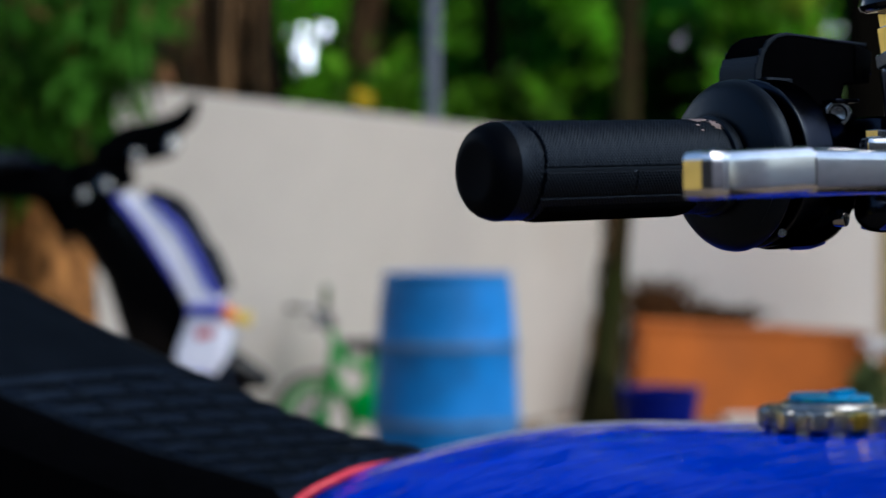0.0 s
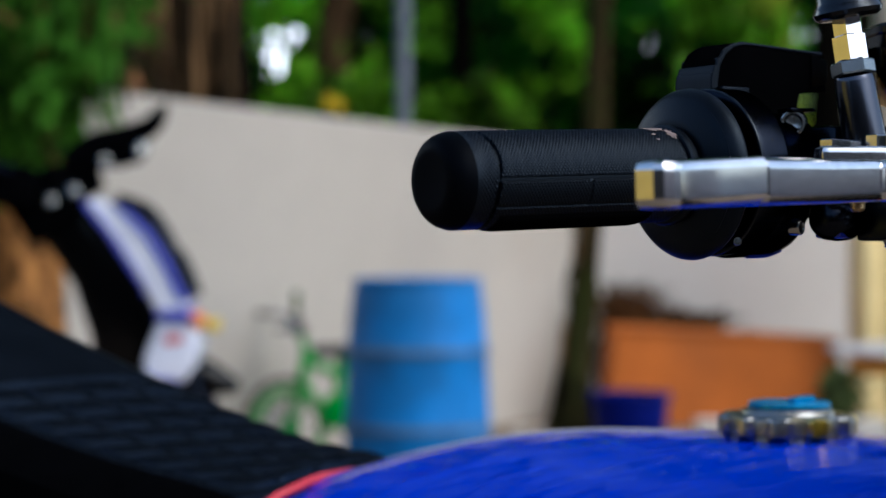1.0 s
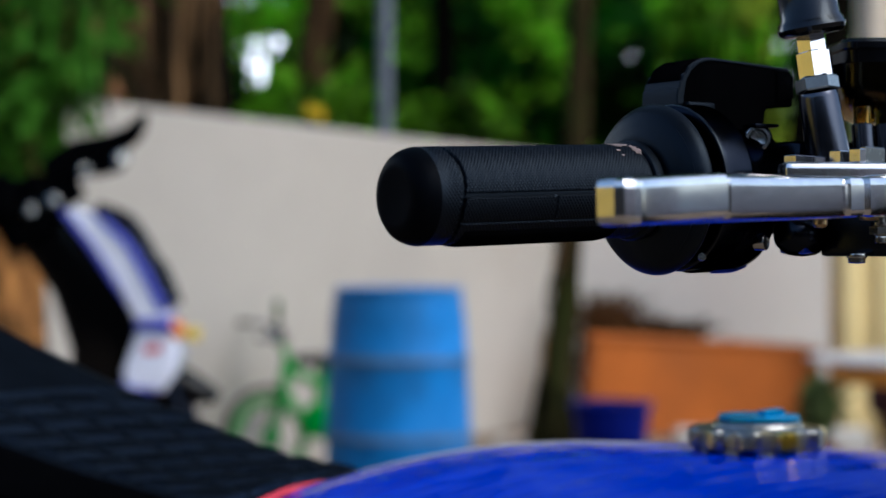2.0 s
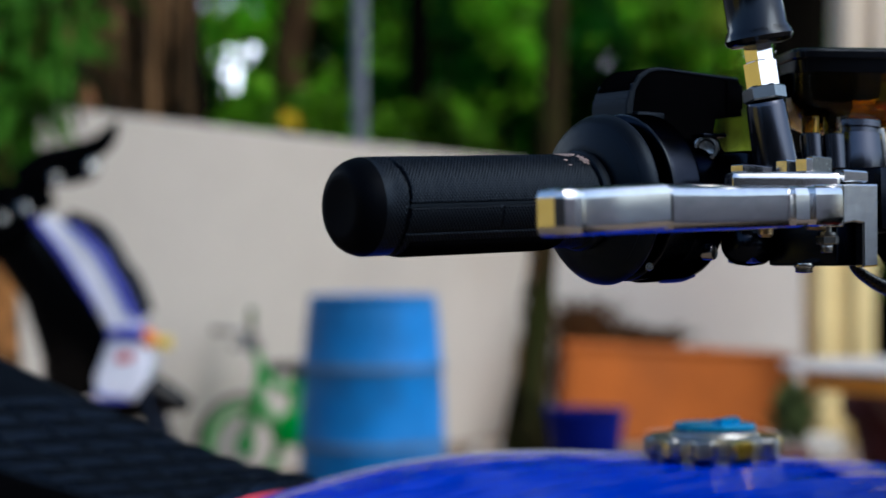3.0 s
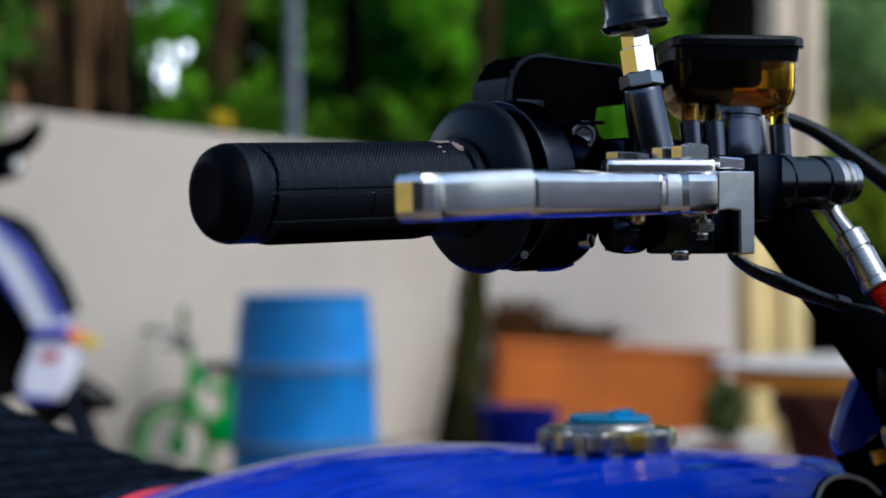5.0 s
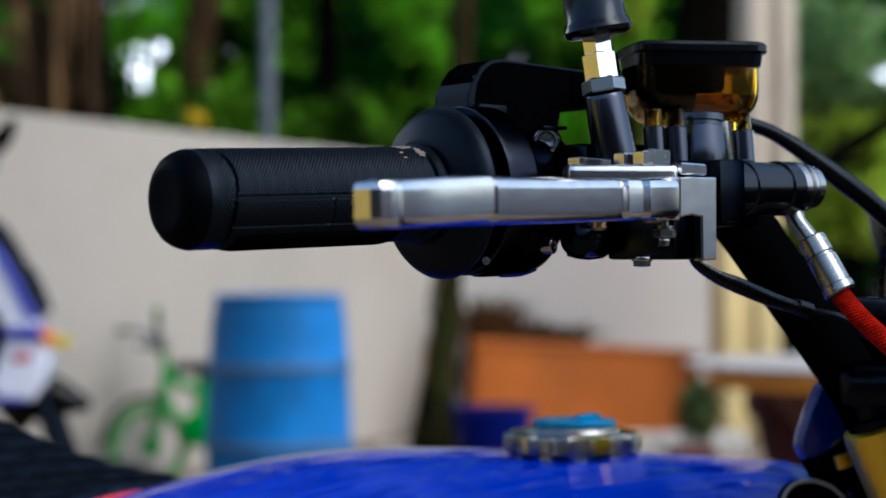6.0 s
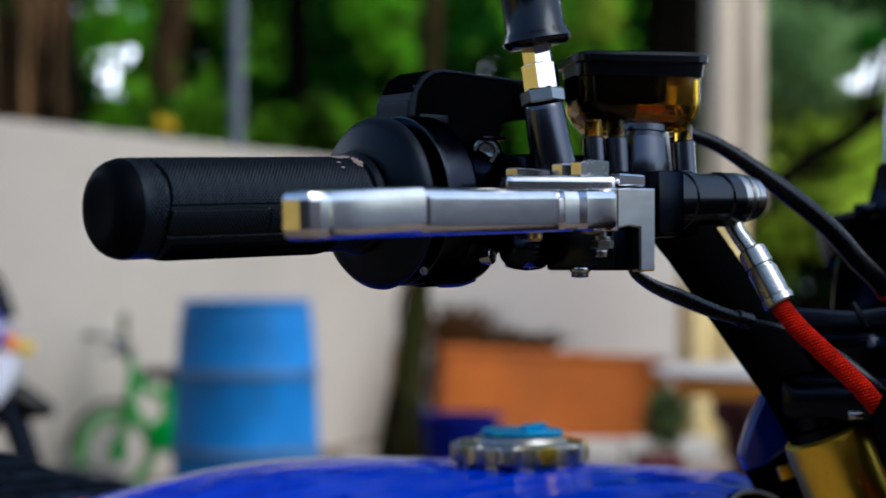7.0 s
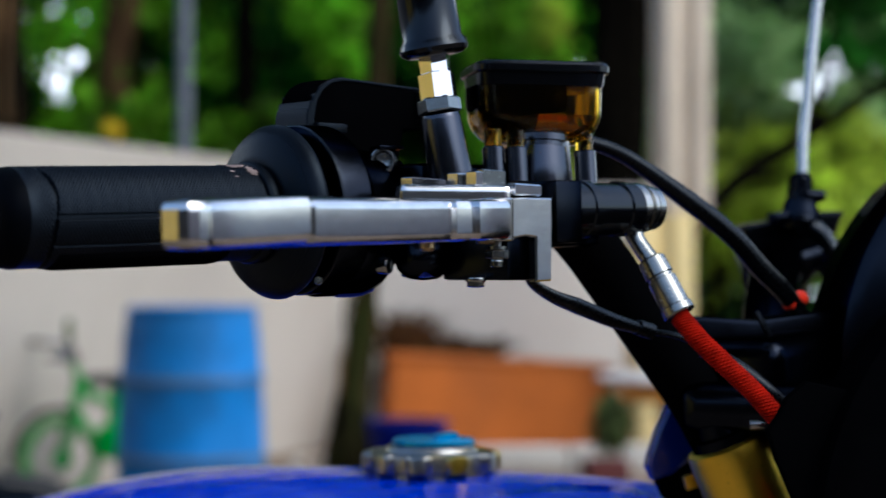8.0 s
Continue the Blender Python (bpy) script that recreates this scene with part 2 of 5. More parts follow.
def lathe(p, d, prof, seg=32, bm=None, up=(0, 0, 1), squash=1.0, wob=None):
    """A turned shape about the line from p along d; prof: (distance, radius)."""
    bm = bm or bmesh.new()
    d, a, b = basis(d, up)
    p = Vector(p)
    rings = []
    for i, (s, r) in enumerate(prof):
        if r < 1e-6:
            rings.append([bm.verts.new(p + d * s)])
            continue
        ring = []
        for k in range(seg):
            t = 2 * math.pi * k / seg
            rr = r + (wob(s, t) if wob else 0)
            ring.append(bm.verts.new(p + d * s + a * (rr * math.cos(t)) + b * (rr * math.sin(t) * squash)))
        rings.append(ring)
    for u, v in zip(rings, rings[1:]):
        if len(u) == 1 and len(v) == 1:
            continue
        for k in range(seg):
            k2 = (k + 1) % seg
            if len(u) == 1:
                bm.faces.new((u[0], v[k2], v[k]))
            elif len(v) == 1:
                bm.faces.new((u[k], u[k2], v[0]))
            else:
                bm.faces.new((u[k], u[k2], v[k2], v[k]))
    for ring, flip in ((rings[0], True), (rings[-1], False)):
        if len(ring) > 1:
            bm.faces.new(list(reversed(ring)) if flip else ring)
    return bm


def rod(p, q, r, r2=None, seg=20, edge=0.0, bm=None):
    p, q = Vector(p), Vector(q)
    n = (q - p).length
    r2 = r if r2 is None else r2
    prof = [(0, r), (n, r2)] if not edge else [(0, r - edge), (edge, r), (n - edge, r2), (n, r2 - edge)]
    return lathe(p, q - p, prof, seg, bm)


def spline(pts, n=8):
    pts = [Vector(p) for p in pts]
    out = []
    for i in range(len(pts) - 1):
        p0, p1, p2, p3 = pts[max(i - 1, 0)], pts[i], pts[i + 1], pts[min(i + 2, len(pts) - 1)]
        for k in range(n):
            t = k / n
            out.append(0.5 * ((2 * p1) + (p2 - p0) * t + (2 * p0 - 5 * p1 + 4 * p2 - p3) * t * t + (3 * p1 - p0 - 3 * p2 + p3) * t ** 3))
    return out + [pts[-1]]


def tube(pts, r, seg=12, n=8, bm=None, radii=None, wob=None):
    """A tube along a smooth line; radii: one for each given point, else r."""
    bm = bm or bmesh.new()
    line = spline(pts, n)
    if radii:
        rs = np.interp(np.linspace(0, len(pts) - 1, len(line)), range(len(pts)), radii)
    rings = []
    side = None
    for i, p in enumerate(line):
        d = (line[min(i + 1, len(line) - 1)] - line[max(i - 1, 0)]).normalized()
        if side is None:
            side = basis(d)[1]
        side = (side - d * side.dot(d)).normalized()
        up = d.cross(side)
        rr = rs[i] if radii else r
        ring = []
        for k in range(seg):
            t = 2 * math.pi * k / seg
            w = rr + (wob(i, k) if wob else 0)
            ring.append(bm.verts.new(p + side * (w * math.cos(t)) + up * (w * math.sin(t))))
        rings.append(ring)
    for u, v in zip(rings, rings[1:]):
        for k in range(seg):
            k2 = (k + 1) % seg
            bm.faces.new((u[k], u[k2], v[k2], v[k]))
    bm.faces.new(list(reversed(rings[0])))
    bm.faces.new(rings[-1])
    return bm


def box(c, size, d=(1, 0, 0), bevel=0.0, seg=2, bm=None, up=(0, 0, 1), taper=1.0):
    """A bevelled box about c; size along d, sideways and up. taper: how much narrower its top is."""
    own = bmesh.new()
    d, a, b = basis(d, up)
    c = Vector(c)
    verts = []
    for k in (-1, 1):
        f = taper if k > 0 else 1.0
        for i, j in ((-1, -1), (1, -1), (1, 1), (-1, 1)):
            verts.append(own.verts.new(c + d * (i * size[0] / 2 * f) + a * (j * size[1] / 2 * f) + b * (k * size[2] / 2)))
    for f in ((3, 2, 1, 0), (4, 5, 6, 7), (0, 1, 5, 4), (1, 2, 6, 5), (2, 3, 7, 6), (3, 0, 4, 7)):
        own.faces.new([verts[i] for i in f])
    if bevel:
        bmesh.ops.bevel(own, geom=list(own.edges), offset=bevel, segments=seg, profile=0.6, affect="EDGES")
    return merge(bm, own)


def merge(bm, own):
    if bm is None:
        return own
    me = bpy.data.meshes.new("joined")
    own.to_mesh(me)
    own.free()
    bm.from_mesh(me)
    bpy.data.meshes.remove(me)
    return bm


def slab(outline, o, ex, ey, height, bevel=0.0, seg=2, bm=None):
    """A plate: the outline (x, y) in the plane through o along ex and ey, drawn out by height to both sides together."""
    own = bmesh.new()
    o, ex, ey = Vector(o), Vector(ex).normalized(), Vector(ey).normalized()
    nz = ex.cross(ey)
    lo = [own.verts.new(o + ex * x + ey * y - nz * (height / 2)) for x, y in outline]
    hi = [own.verts.new(o + ex * x + ey * y + nz * (height / 2)) for x, y in outline]
    own.faces.new(list(reversed(lo)))
    own.faces.new(hi)
    for i in range(len(lo)):
        j = (i + 1) % len(lo)
        own.faces.new((lo[i], lo[j], hi[j], hi[i]))
    if bevel:
        bmesh.ops.recalc_face_normals(own, faces=own.faces)
        rim = [e for e in own.edges if not (e.verts[0] in lo and e.verts[1] in hi) and not (e.verts[1] in lo and e.verts[0] in hi)]
        bmesh.ops.bevel(own, geom=rim, offset=bevel, segments=seg, profile=0.6, affect="EDGES")
    return merge(bm, own)


def ring(p, d, R, r, seg=40, small=10, bm=None):
    """A torus about p with its axle along d."""
    bm = bm or bmesh.new()
    d, a, b = basis(d)
    p = Vector(p)
    rows = []
    for i in range(seg):
        t = 2 * math.pi * i / seg
        out = a * math.cos(t) + b * math.sin(t)
        rows.append([bm.verts.new(p + out * (R + r * math.cos(2 * math.pi * k / small)) + d * (r * math.sin(2 * math.pi * k / small))) for k in range(small)])
    for i in range(seg):
        u, v = rows[i], rows[(i + 1) % seg]
        for k in range(small):
            k2 = (k + 1) % small
            bm.faces.new((u[k], u[k2], v[k2], v[k]))
    return bm


def hexnut(p, d, r, h, bm=None):
    return lathe(p, d, [(0, r * 0.93), (h * 0.12, r), (h * 0.88, r), (h, r * 0.93)], 6, bm)


def socket_screw(p, d, r, h, material, parent, name="screw"):
    s = part(name, lathe(p, d, [(0, r * 0.96), (h * 0.80, r), (h * 0.93, r * 0.97), (h, r * 0.88), (h, r * 0.70), (h * 0.90, r * 0.64), (h * 0.25, r * 0.62), (h * 0.10, 0)], 24), material, parent, angle=25)
    part("hex_socket", lathe(Vector(p) + Vector(d).normalized() * h * 0.3, d, [(0, r * 0.62), (h * 0.2, r * 0.58), (h * 0.12, r * 0.3), (h * 0.05, 0)], 6), dull_steel, s)
    return s


# ---- setting ----


def setting(name, bm, material, label, parent=None, smooth=False):
    return tagged(part(name, bm, material, parent, "", smooth), label, "", "", "structure")


bm = bmesh.new()
N = 60
span = [-90 + 180 * i / N for i in range(N + 1)]
grid = [[bm.verts.new((x, y + 40, 0.0)) for x in span] for y in span]
for i in range(N):
    for j in range(N):
        bm.faces.new((grid[i][j], grid[i][j + 1], grid[i + 1][j + 1], grid[i + 1][j]))
tagged(setting("ground", bm, soil, "bare brown earth yard reaching under the trees"), "", "ground")


def wall(name, p, q, h, t, material, label):
    p, q = Vector((*p, 0)), Vector((*q, 0))
    d = q - p
    bm = box((p + q) / 2 + Vector((0, 0, h / 2)), (d.length, t, h), d, 0.012)
    return tagged(setting(name, bm, material, label), "", "wall")


# all but the two north walls are unseen, added to shape reflections
wall("wall_west", (-5.365, 1.087), (-2.10, 6.783), 2.2, 0.15, west_paint, "unseen grey wall at the yard's side, added for reflections")
wall("wall_ochre", (-5.47, -1.5), (-5.38, 1.06), 2.2, 0.15, yellow_wall, "unseen ochre wall, added for yellow reflections")
wall("wall_south_west", (-5.6, -4.88), (-5.475, -1.51), 2.2, 0.15, shade_paint, "unseen dark wall beside the yard, added for dark reflections")
wall("wall_north", (-2.09, 6.80), (0.935, 12.077), 1.685, 0.15, wall_paint, "beige painted garden wall, slightly stained")
wall("wall_north_east", (1.02, 12.12), (3.05, 12.32), 1.62, 0.15, wall_cool, "grey beige garden wall beside the column")
wall("wall_south", (-6, -5.0), (2.4, -5.0), 2.8, 0.2, shade_paint, "unseen dark wall behind, added to keep front faces black")
wall("wall_south_east", (2.41, -5.0), (7, -5.0), 2.6, 0.2, brown_paint, "unseen brown grey wall behind, added for reflections")
wall("wall_east", (7, -5.0), (7, 0.90), 1.52, 0.2, side_paint, "unseen pale grey wall at the side, added for lever reflections")
wall("wall_east_middle", (7, 0.91), (7, 2.70), 1.90, 0.2, brown_paint, "unseen brown grey wall at the side, added to darken the lever")
wall("wall_east_far", (7, 2.71), (7, 6.0), 0.95, 0.2, side_paint, "unseen pale grey wall at the side, added for lever reflections")

# column of two pilasters: yellow below, beige above
col = thing("column", (2.85, 11.0, 0), "square garden column, yellow below and beige above", "column")
part("lower_shaft", box((2.715, 11.05, 0.70), (0.34, 0.34, 1.40), bevel=0.02), column_yellow, col, "pale yellow painted shaft")
part("pilaster", box((2.592, 10.86, 0.70), (0.09, 0.06, 1.40), bevel=0.015), column_yellow, col)
part("pilaster", box((2.815, 10.86, 0.70), (0.13, 0.06, 1.40), bevel=0.015), column_yellow, col)
part("upper_shaft", box((2.843, 11.05, 2.6), (0.275, 0.32, 2.4), bevel=0.02), column_beige, col, "grey beige painted shaft")
part("pilaster", box((2.755, 10.87, 2.6), (0.095, 0.06, 2.4), bevel=0.015), column_beige, col)
part("pilaster", box((2.930, 10.87, 2.6), (0.095, 0.06, 2.4), bevel=0.015), column_beige, col)

pole = thing("metal_pole", (-0.07, 12.6, 0), "grey galvanised metal pole behind the wall", "pole")
part("shaft", lathe((-0.07, 12.6, 0), (0, 0, 1), [(0, 0.050), (4.5, 0.047), (6.0, 0.044)], 20), galv, pole)
part("collar", lathe((-0.07, 12.6, 1.2), (0, 0, 1), [(0, 0.050), (0, 0.057), (0.06, 0.057), (0.06, 0.049)], 20), galv, pole)

# overcast sky low over the woods
bm = bmesh.new()
q = [bm.verts.new((x, 84 - abs(x) * 0.25, z)) for x, z in ((-80, 0), (-40, 0), (0, 0), (40, 0), (80, 0), (80, 34), (40, 34), (0, 34), (-40, 34), (-80, 34))]
for k in range(4):
    bm.faces.new((q[k], q[k + 1], q[8 - k], q[9 - k]))
tagged(setting("backdrop", bm, cloud, "white overcast sky low over the distant woods"), "", "sky")

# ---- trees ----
# foliage openings along lines from the camera's start: bearing slope, rise slope, size
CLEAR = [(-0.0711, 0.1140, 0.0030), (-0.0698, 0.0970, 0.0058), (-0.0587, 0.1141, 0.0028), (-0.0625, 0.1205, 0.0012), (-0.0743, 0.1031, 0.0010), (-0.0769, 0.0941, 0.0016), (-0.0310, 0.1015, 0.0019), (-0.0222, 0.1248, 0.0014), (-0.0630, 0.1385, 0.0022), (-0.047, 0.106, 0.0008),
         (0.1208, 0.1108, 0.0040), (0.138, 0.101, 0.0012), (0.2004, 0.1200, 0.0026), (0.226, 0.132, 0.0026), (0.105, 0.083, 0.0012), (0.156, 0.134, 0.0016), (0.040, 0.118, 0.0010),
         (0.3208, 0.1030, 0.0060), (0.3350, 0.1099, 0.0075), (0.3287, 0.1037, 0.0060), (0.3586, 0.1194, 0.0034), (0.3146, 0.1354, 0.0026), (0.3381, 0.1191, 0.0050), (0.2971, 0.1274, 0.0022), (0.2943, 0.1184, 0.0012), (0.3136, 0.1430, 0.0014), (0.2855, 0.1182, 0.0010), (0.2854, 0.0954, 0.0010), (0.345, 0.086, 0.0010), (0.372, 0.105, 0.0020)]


def leaves(points, length, width, material, name, parent, droop=0.0, rng=None, clear=True, label=""):
    rng = rng or np.random.default_rng(5)
    p = np.asarray(points)
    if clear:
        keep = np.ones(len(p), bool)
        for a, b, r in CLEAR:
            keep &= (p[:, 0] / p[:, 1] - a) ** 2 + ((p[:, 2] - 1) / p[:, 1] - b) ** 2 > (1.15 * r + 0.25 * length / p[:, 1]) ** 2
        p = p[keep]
    n = len(p)
    d = rng.normal(size=(n, 3))
    d[:, 2] = d[:, 2] * (1 - droop) - 2.2 * droop
    d /= np.linalg.norm(d, axis=1)[:, None]
    s = np.cross(d, rng.normal(size=(n, 3)))
    s /= np.linalg.norm(s, axis=1)[:, None]
    u = np.cross(d, s)
    L = (length * rng.uniform(0.6, 1.3, n))[:, None]
    W = (width * rng.uniform(0.7, 1.2, n))[:, None]
    v = np.stack([p, p + d * L * 0.45 + s * W * 0.5 + u * W * 0.15, p + d * L - u * W * 0.2, p + d * L * 0.45 - s * W * 0.5 + u * W * 0.15], 1).reshape(-1, 3)
    i = np.arange(n) * 4
    f = np.concatenate([np.stack([i, i + 1, i + 2], 1), np.stack([i, i + 2, i + 3], 1)])
    me = bpy.data.meshes.new(name)
    me.from_pydata(v.tolist(), [], f.tolist())
    me.materials.append(material)
    ob = new(name, me)
    if parent is not None:
        ob.parent = parent
        ob.matrix_parent_inverse = Matrix.Translation(-LOC[parent.name])
    return tagged(ob, label)


def clumps(c, size, n_clumps, n_leaves, rng, spread=0.28):
    """Leaf places: uneven clumps inside an ellipsoid."""
    c, size = np.asarray(c), np.asarray(size)
    d = rng.normal(size=(n_clumps, 3))
    d /= np.linalg.norm(d, axis=1)[:, None]
    mid = c + d * size * rng.uniform(0.25, 1.0, (n_clumps, 1)) ** 0.6
    which = rng.integers(0, n_clumps, n_leaves)
    return mid[which] + rng.normal(size=(n_leaves, 3)) * size * spread * rng.uniform(0.5, 1.2, (n_leaves, 1))


def tree(x, y, r, h, bark, leaf, label, crowns, leaf_size, seed, lean=(0, 0), limbs=4, group="", flare=1.5):
    """lean: how far its top stands off sideways and back, or six sideways offsets from foot to top."""
    rng = np.random.default_rng(seed)
    t = thing("tree", (x, y, 0), label, "tree", group)
    pts = [(x + (lean[0] * k / 5 if len(lean) == 2 else lean[k]) + (rng.normal() * r * 0.25 if k and len(lean) == 2 else 0), y + (lean[1] * k / 5 if len(lean) == 2 else 0), h * k / 5) for k in range(6)]
    part("trunk", tube(pts, r, 16, 8, radii=[r * flare, r * 1.05, r, r * 0.9, r * 0.8, r * 0.6], wob=lambda i, k: r * 0.10 * math.sin(k * 2.4 + i * 0.35) + r * 0.05 * math.sin(k * 5.1 - i * 0.8)), bark, t)
    pts_leaf = []
    for c, size, nc, nl in crowns:
        pts_leaf.append(clumps(c, size, nc, nl, rng))
    for k in range(limbs):
        c = crowns[k % len(crowns)][0]
        base = Vector(pts[4 - k % 2])
        tip = Vector(c) + Vector((rng.normal() * 0.5, rng.normal() * 0.3, rng.normal() * 0.4))
        mid = base.lerp(tip, 0.5) + Vector((0, 0, 0.25))
        part("limb", tube([base, mid, tip], r * 0.3, 8, 6, radii=[r * 0.4, r * 0.25, r * 0.08]), bark, t)
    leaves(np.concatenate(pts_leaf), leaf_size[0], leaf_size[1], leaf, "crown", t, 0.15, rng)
    return t


# trees behind the wall
tree(-1.43, 11.9, 0.25, 6.0, bark_brown, leaf_mid, "tall tree with a fibrous brown trunk behind the wall", [((-2.6, 13.5, 3.6), (1.2, 0.8, 0.8), 30, 1500)], (0.20, 0.09), 11, (0.1, 0))
tree(-1.86, 11.6, 0.11, 6.0, bark_brown, leaf_mid, "tree with a pale brown trunk behind the wall", [((-3.0, 14, 2.4), (1.4, 0.8, 0.9), 40, 1800)], (0.20, 0.08), 12, (-0.1, 0))
tree(-0.56, 14.2, 0.125, 6.0, bark_umber, leaf_mid, "slim brown tree among green undergrowth", [((-0.9, 16, 2.1), (1.0, 0.8, 0.55), 40, 2000)], (0.16, 0.07), 13, (0.12, 0))
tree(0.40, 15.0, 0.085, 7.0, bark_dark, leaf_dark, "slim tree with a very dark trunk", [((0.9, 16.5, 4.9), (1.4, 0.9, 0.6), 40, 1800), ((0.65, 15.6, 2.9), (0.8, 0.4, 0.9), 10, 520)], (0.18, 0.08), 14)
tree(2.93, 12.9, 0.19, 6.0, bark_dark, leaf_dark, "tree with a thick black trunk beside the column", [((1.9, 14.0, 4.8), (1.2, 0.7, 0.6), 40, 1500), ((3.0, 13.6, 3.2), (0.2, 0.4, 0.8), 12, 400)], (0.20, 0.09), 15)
# near-black trunk added to stand for the brown trunk's shaded right side
tree(-1.165, 12.15, 0.105, 6.0, bark_dark, leaf_dark, "slim dark trunk added for the brown tree's dark side", [((-1.2, 13.5, 4.9), (0.8, 0.6, 0.5), 20, 600)], (0.18, 0.08), 17)
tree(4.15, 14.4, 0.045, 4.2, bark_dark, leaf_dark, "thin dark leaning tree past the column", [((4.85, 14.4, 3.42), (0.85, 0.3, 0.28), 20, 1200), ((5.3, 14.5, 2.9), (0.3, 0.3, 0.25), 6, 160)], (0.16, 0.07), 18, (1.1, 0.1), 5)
# mossy tree before the wall; its unseen crowns are added to dim reflections
mossy = tree(0.770, 9.8, 0.056, 5.2, bark_moss, leaf_dark, "thin dark mossy tree standing before the wall", [((1.6, 4.4, 5.6), (2.4, 2.4, 0.4), 12, 1500), ((3.2, 0.2, 5.4), (2.0, 2.4, 0.5), 40, 1800)], (0.18, 0.08), 16, (0.0, 0.128, 0.178, 0.200, 0.215, 0.230), 4, "", 2.1)

r4 = np.random.default_rng(19)
# roots added, mostly near-black, to stand for the shadowy mass at the foot
for k in range(16):
    a = -1.15 + 2.3 * k / 15 + r4.normal() * 0.1
    out = 0.10 + 0.06 * r4.random()
    foot = Vector((0.800 + out * math.sin(a) * 0.85, 9.72 - out * math.cos(a) * 0.8, 0.0))
    knee = Vector((0.820 + 0.055 * math.sin(a) * 1.1, 9.765 - 0.04 * math.cos(a), 0.30 + 0.10 * r4.random()))
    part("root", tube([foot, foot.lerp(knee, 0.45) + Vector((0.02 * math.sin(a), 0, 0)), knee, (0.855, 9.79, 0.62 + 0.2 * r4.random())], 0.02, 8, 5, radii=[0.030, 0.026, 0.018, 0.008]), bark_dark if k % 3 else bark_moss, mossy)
for k in range(12):
    x, z = 0.775 + 0.010 * k / 12 + r4.normal() * 0.010, 0.35 + 0.09 * k
    part("bark_strip", tube([(x + 0.008 * k, 9.77, z), (x + 0.01 * k - 0.022, 9.74, z + 0.12), (x + 0.012 * k - 0.004, 9.76, z + 0.26)], 0.006, 6, 4, radii=[0.004, 0.010, 0.004]), bark_brown, mossy)

# hanging roots round the brown trunks
vines = thing("hanging_roots", (-1.5, 11.4, 0), "brown hanging roots around the tree trunks", "roots")
r3 = np.random.default_rng(9)
for k in range(34):
    x, y = -1.95 + 0.9 * r3.random(), 11.25 + 0.25 * r3.random()
    r = r3.uniform(0.008, 0.028)
    part("root", tube([(x, y, 0.0 if k % 3 else 0.0), (x + r3.normal() * 0.05, y, 1.5), (x + r3.normal() * 0.06, y, 3.0), (x + r3.normal() * 0.1, y, 4.5)], r, 6, 4), bark_brown if k % 4 else bark_dark, vines)

# undergrowth and crowns farther off
rng = np.random.default_rng(3)


def bush(c, size, nc, nl, leaf, leaf_size, label, seed, spread=0.24):
    b = thing("bush", (c[0], c[1], 0), label, "bush", "undergrowth behind the wall")
    r2 = np.random.default_rng(seed)
    for k in range(3):
        part("stem", tube([(c[0] + 0.2 * k - 0.2, c[1], 0), (c[0] + 0.3 * k - 0.3, c[1], c[2] * 0.5), (c[0] + 0.5 * k - 0.5, c[1], c[2])], 0.03, 8, 4, radii=[0.05, 0.035, 0.015]), bark_dark, b)
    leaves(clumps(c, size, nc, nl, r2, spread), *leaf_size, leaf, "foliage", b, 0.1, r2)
    # front leaves, mostly a brighter material: lit patches put into the colour
    front = (c[0], c[1] - 0.8 * size[1], c[2] + 0.2 * size[2])
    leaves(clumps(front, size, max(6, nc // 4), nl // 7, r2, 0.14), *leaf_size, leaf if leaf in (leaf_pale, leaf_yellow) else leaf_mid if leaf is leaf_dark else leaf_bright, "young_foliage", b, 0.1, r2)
    return b


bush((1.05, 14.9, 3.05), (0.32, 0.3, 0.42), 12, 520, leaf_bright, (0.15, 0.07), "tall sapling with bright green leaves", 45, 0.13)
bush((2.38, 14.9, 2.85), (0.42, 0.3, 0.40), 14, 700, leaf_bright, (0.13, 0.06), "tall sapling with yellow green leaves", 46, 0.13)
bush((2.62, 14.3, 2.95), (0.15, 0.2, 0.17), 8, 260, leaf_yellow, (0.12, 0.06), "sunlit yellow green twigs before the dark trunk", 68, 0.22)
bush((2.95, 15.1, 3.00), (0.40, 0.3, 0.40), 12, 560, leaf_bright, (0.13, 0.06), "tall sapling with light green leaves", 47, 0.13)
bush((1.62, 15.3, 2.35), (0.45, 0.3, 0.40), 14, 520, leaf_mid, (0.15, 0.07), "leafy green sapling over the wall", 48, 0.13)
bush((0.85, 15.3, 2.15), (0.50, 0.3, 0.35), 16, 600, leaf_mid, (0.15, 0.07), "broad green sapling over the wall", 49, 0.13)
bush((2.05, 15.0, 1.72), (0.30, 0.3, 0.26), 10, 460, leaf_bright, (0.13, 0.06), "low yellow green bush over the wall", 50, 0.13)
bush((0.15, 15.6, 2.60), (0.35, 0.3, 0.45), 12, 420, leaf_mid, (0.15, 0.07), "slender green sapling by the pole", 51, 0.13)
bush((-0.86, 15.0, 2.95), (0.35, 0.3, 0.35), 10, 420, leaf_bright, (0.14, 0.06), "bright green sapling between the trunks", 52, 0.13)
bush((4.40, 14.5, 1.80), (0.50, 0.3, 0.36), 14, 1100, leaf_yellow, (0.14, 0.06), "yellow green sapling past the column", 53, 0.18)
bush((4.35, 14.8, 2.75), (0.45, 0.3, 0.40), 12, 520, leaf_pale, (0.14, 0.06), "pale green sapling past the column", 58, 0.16)
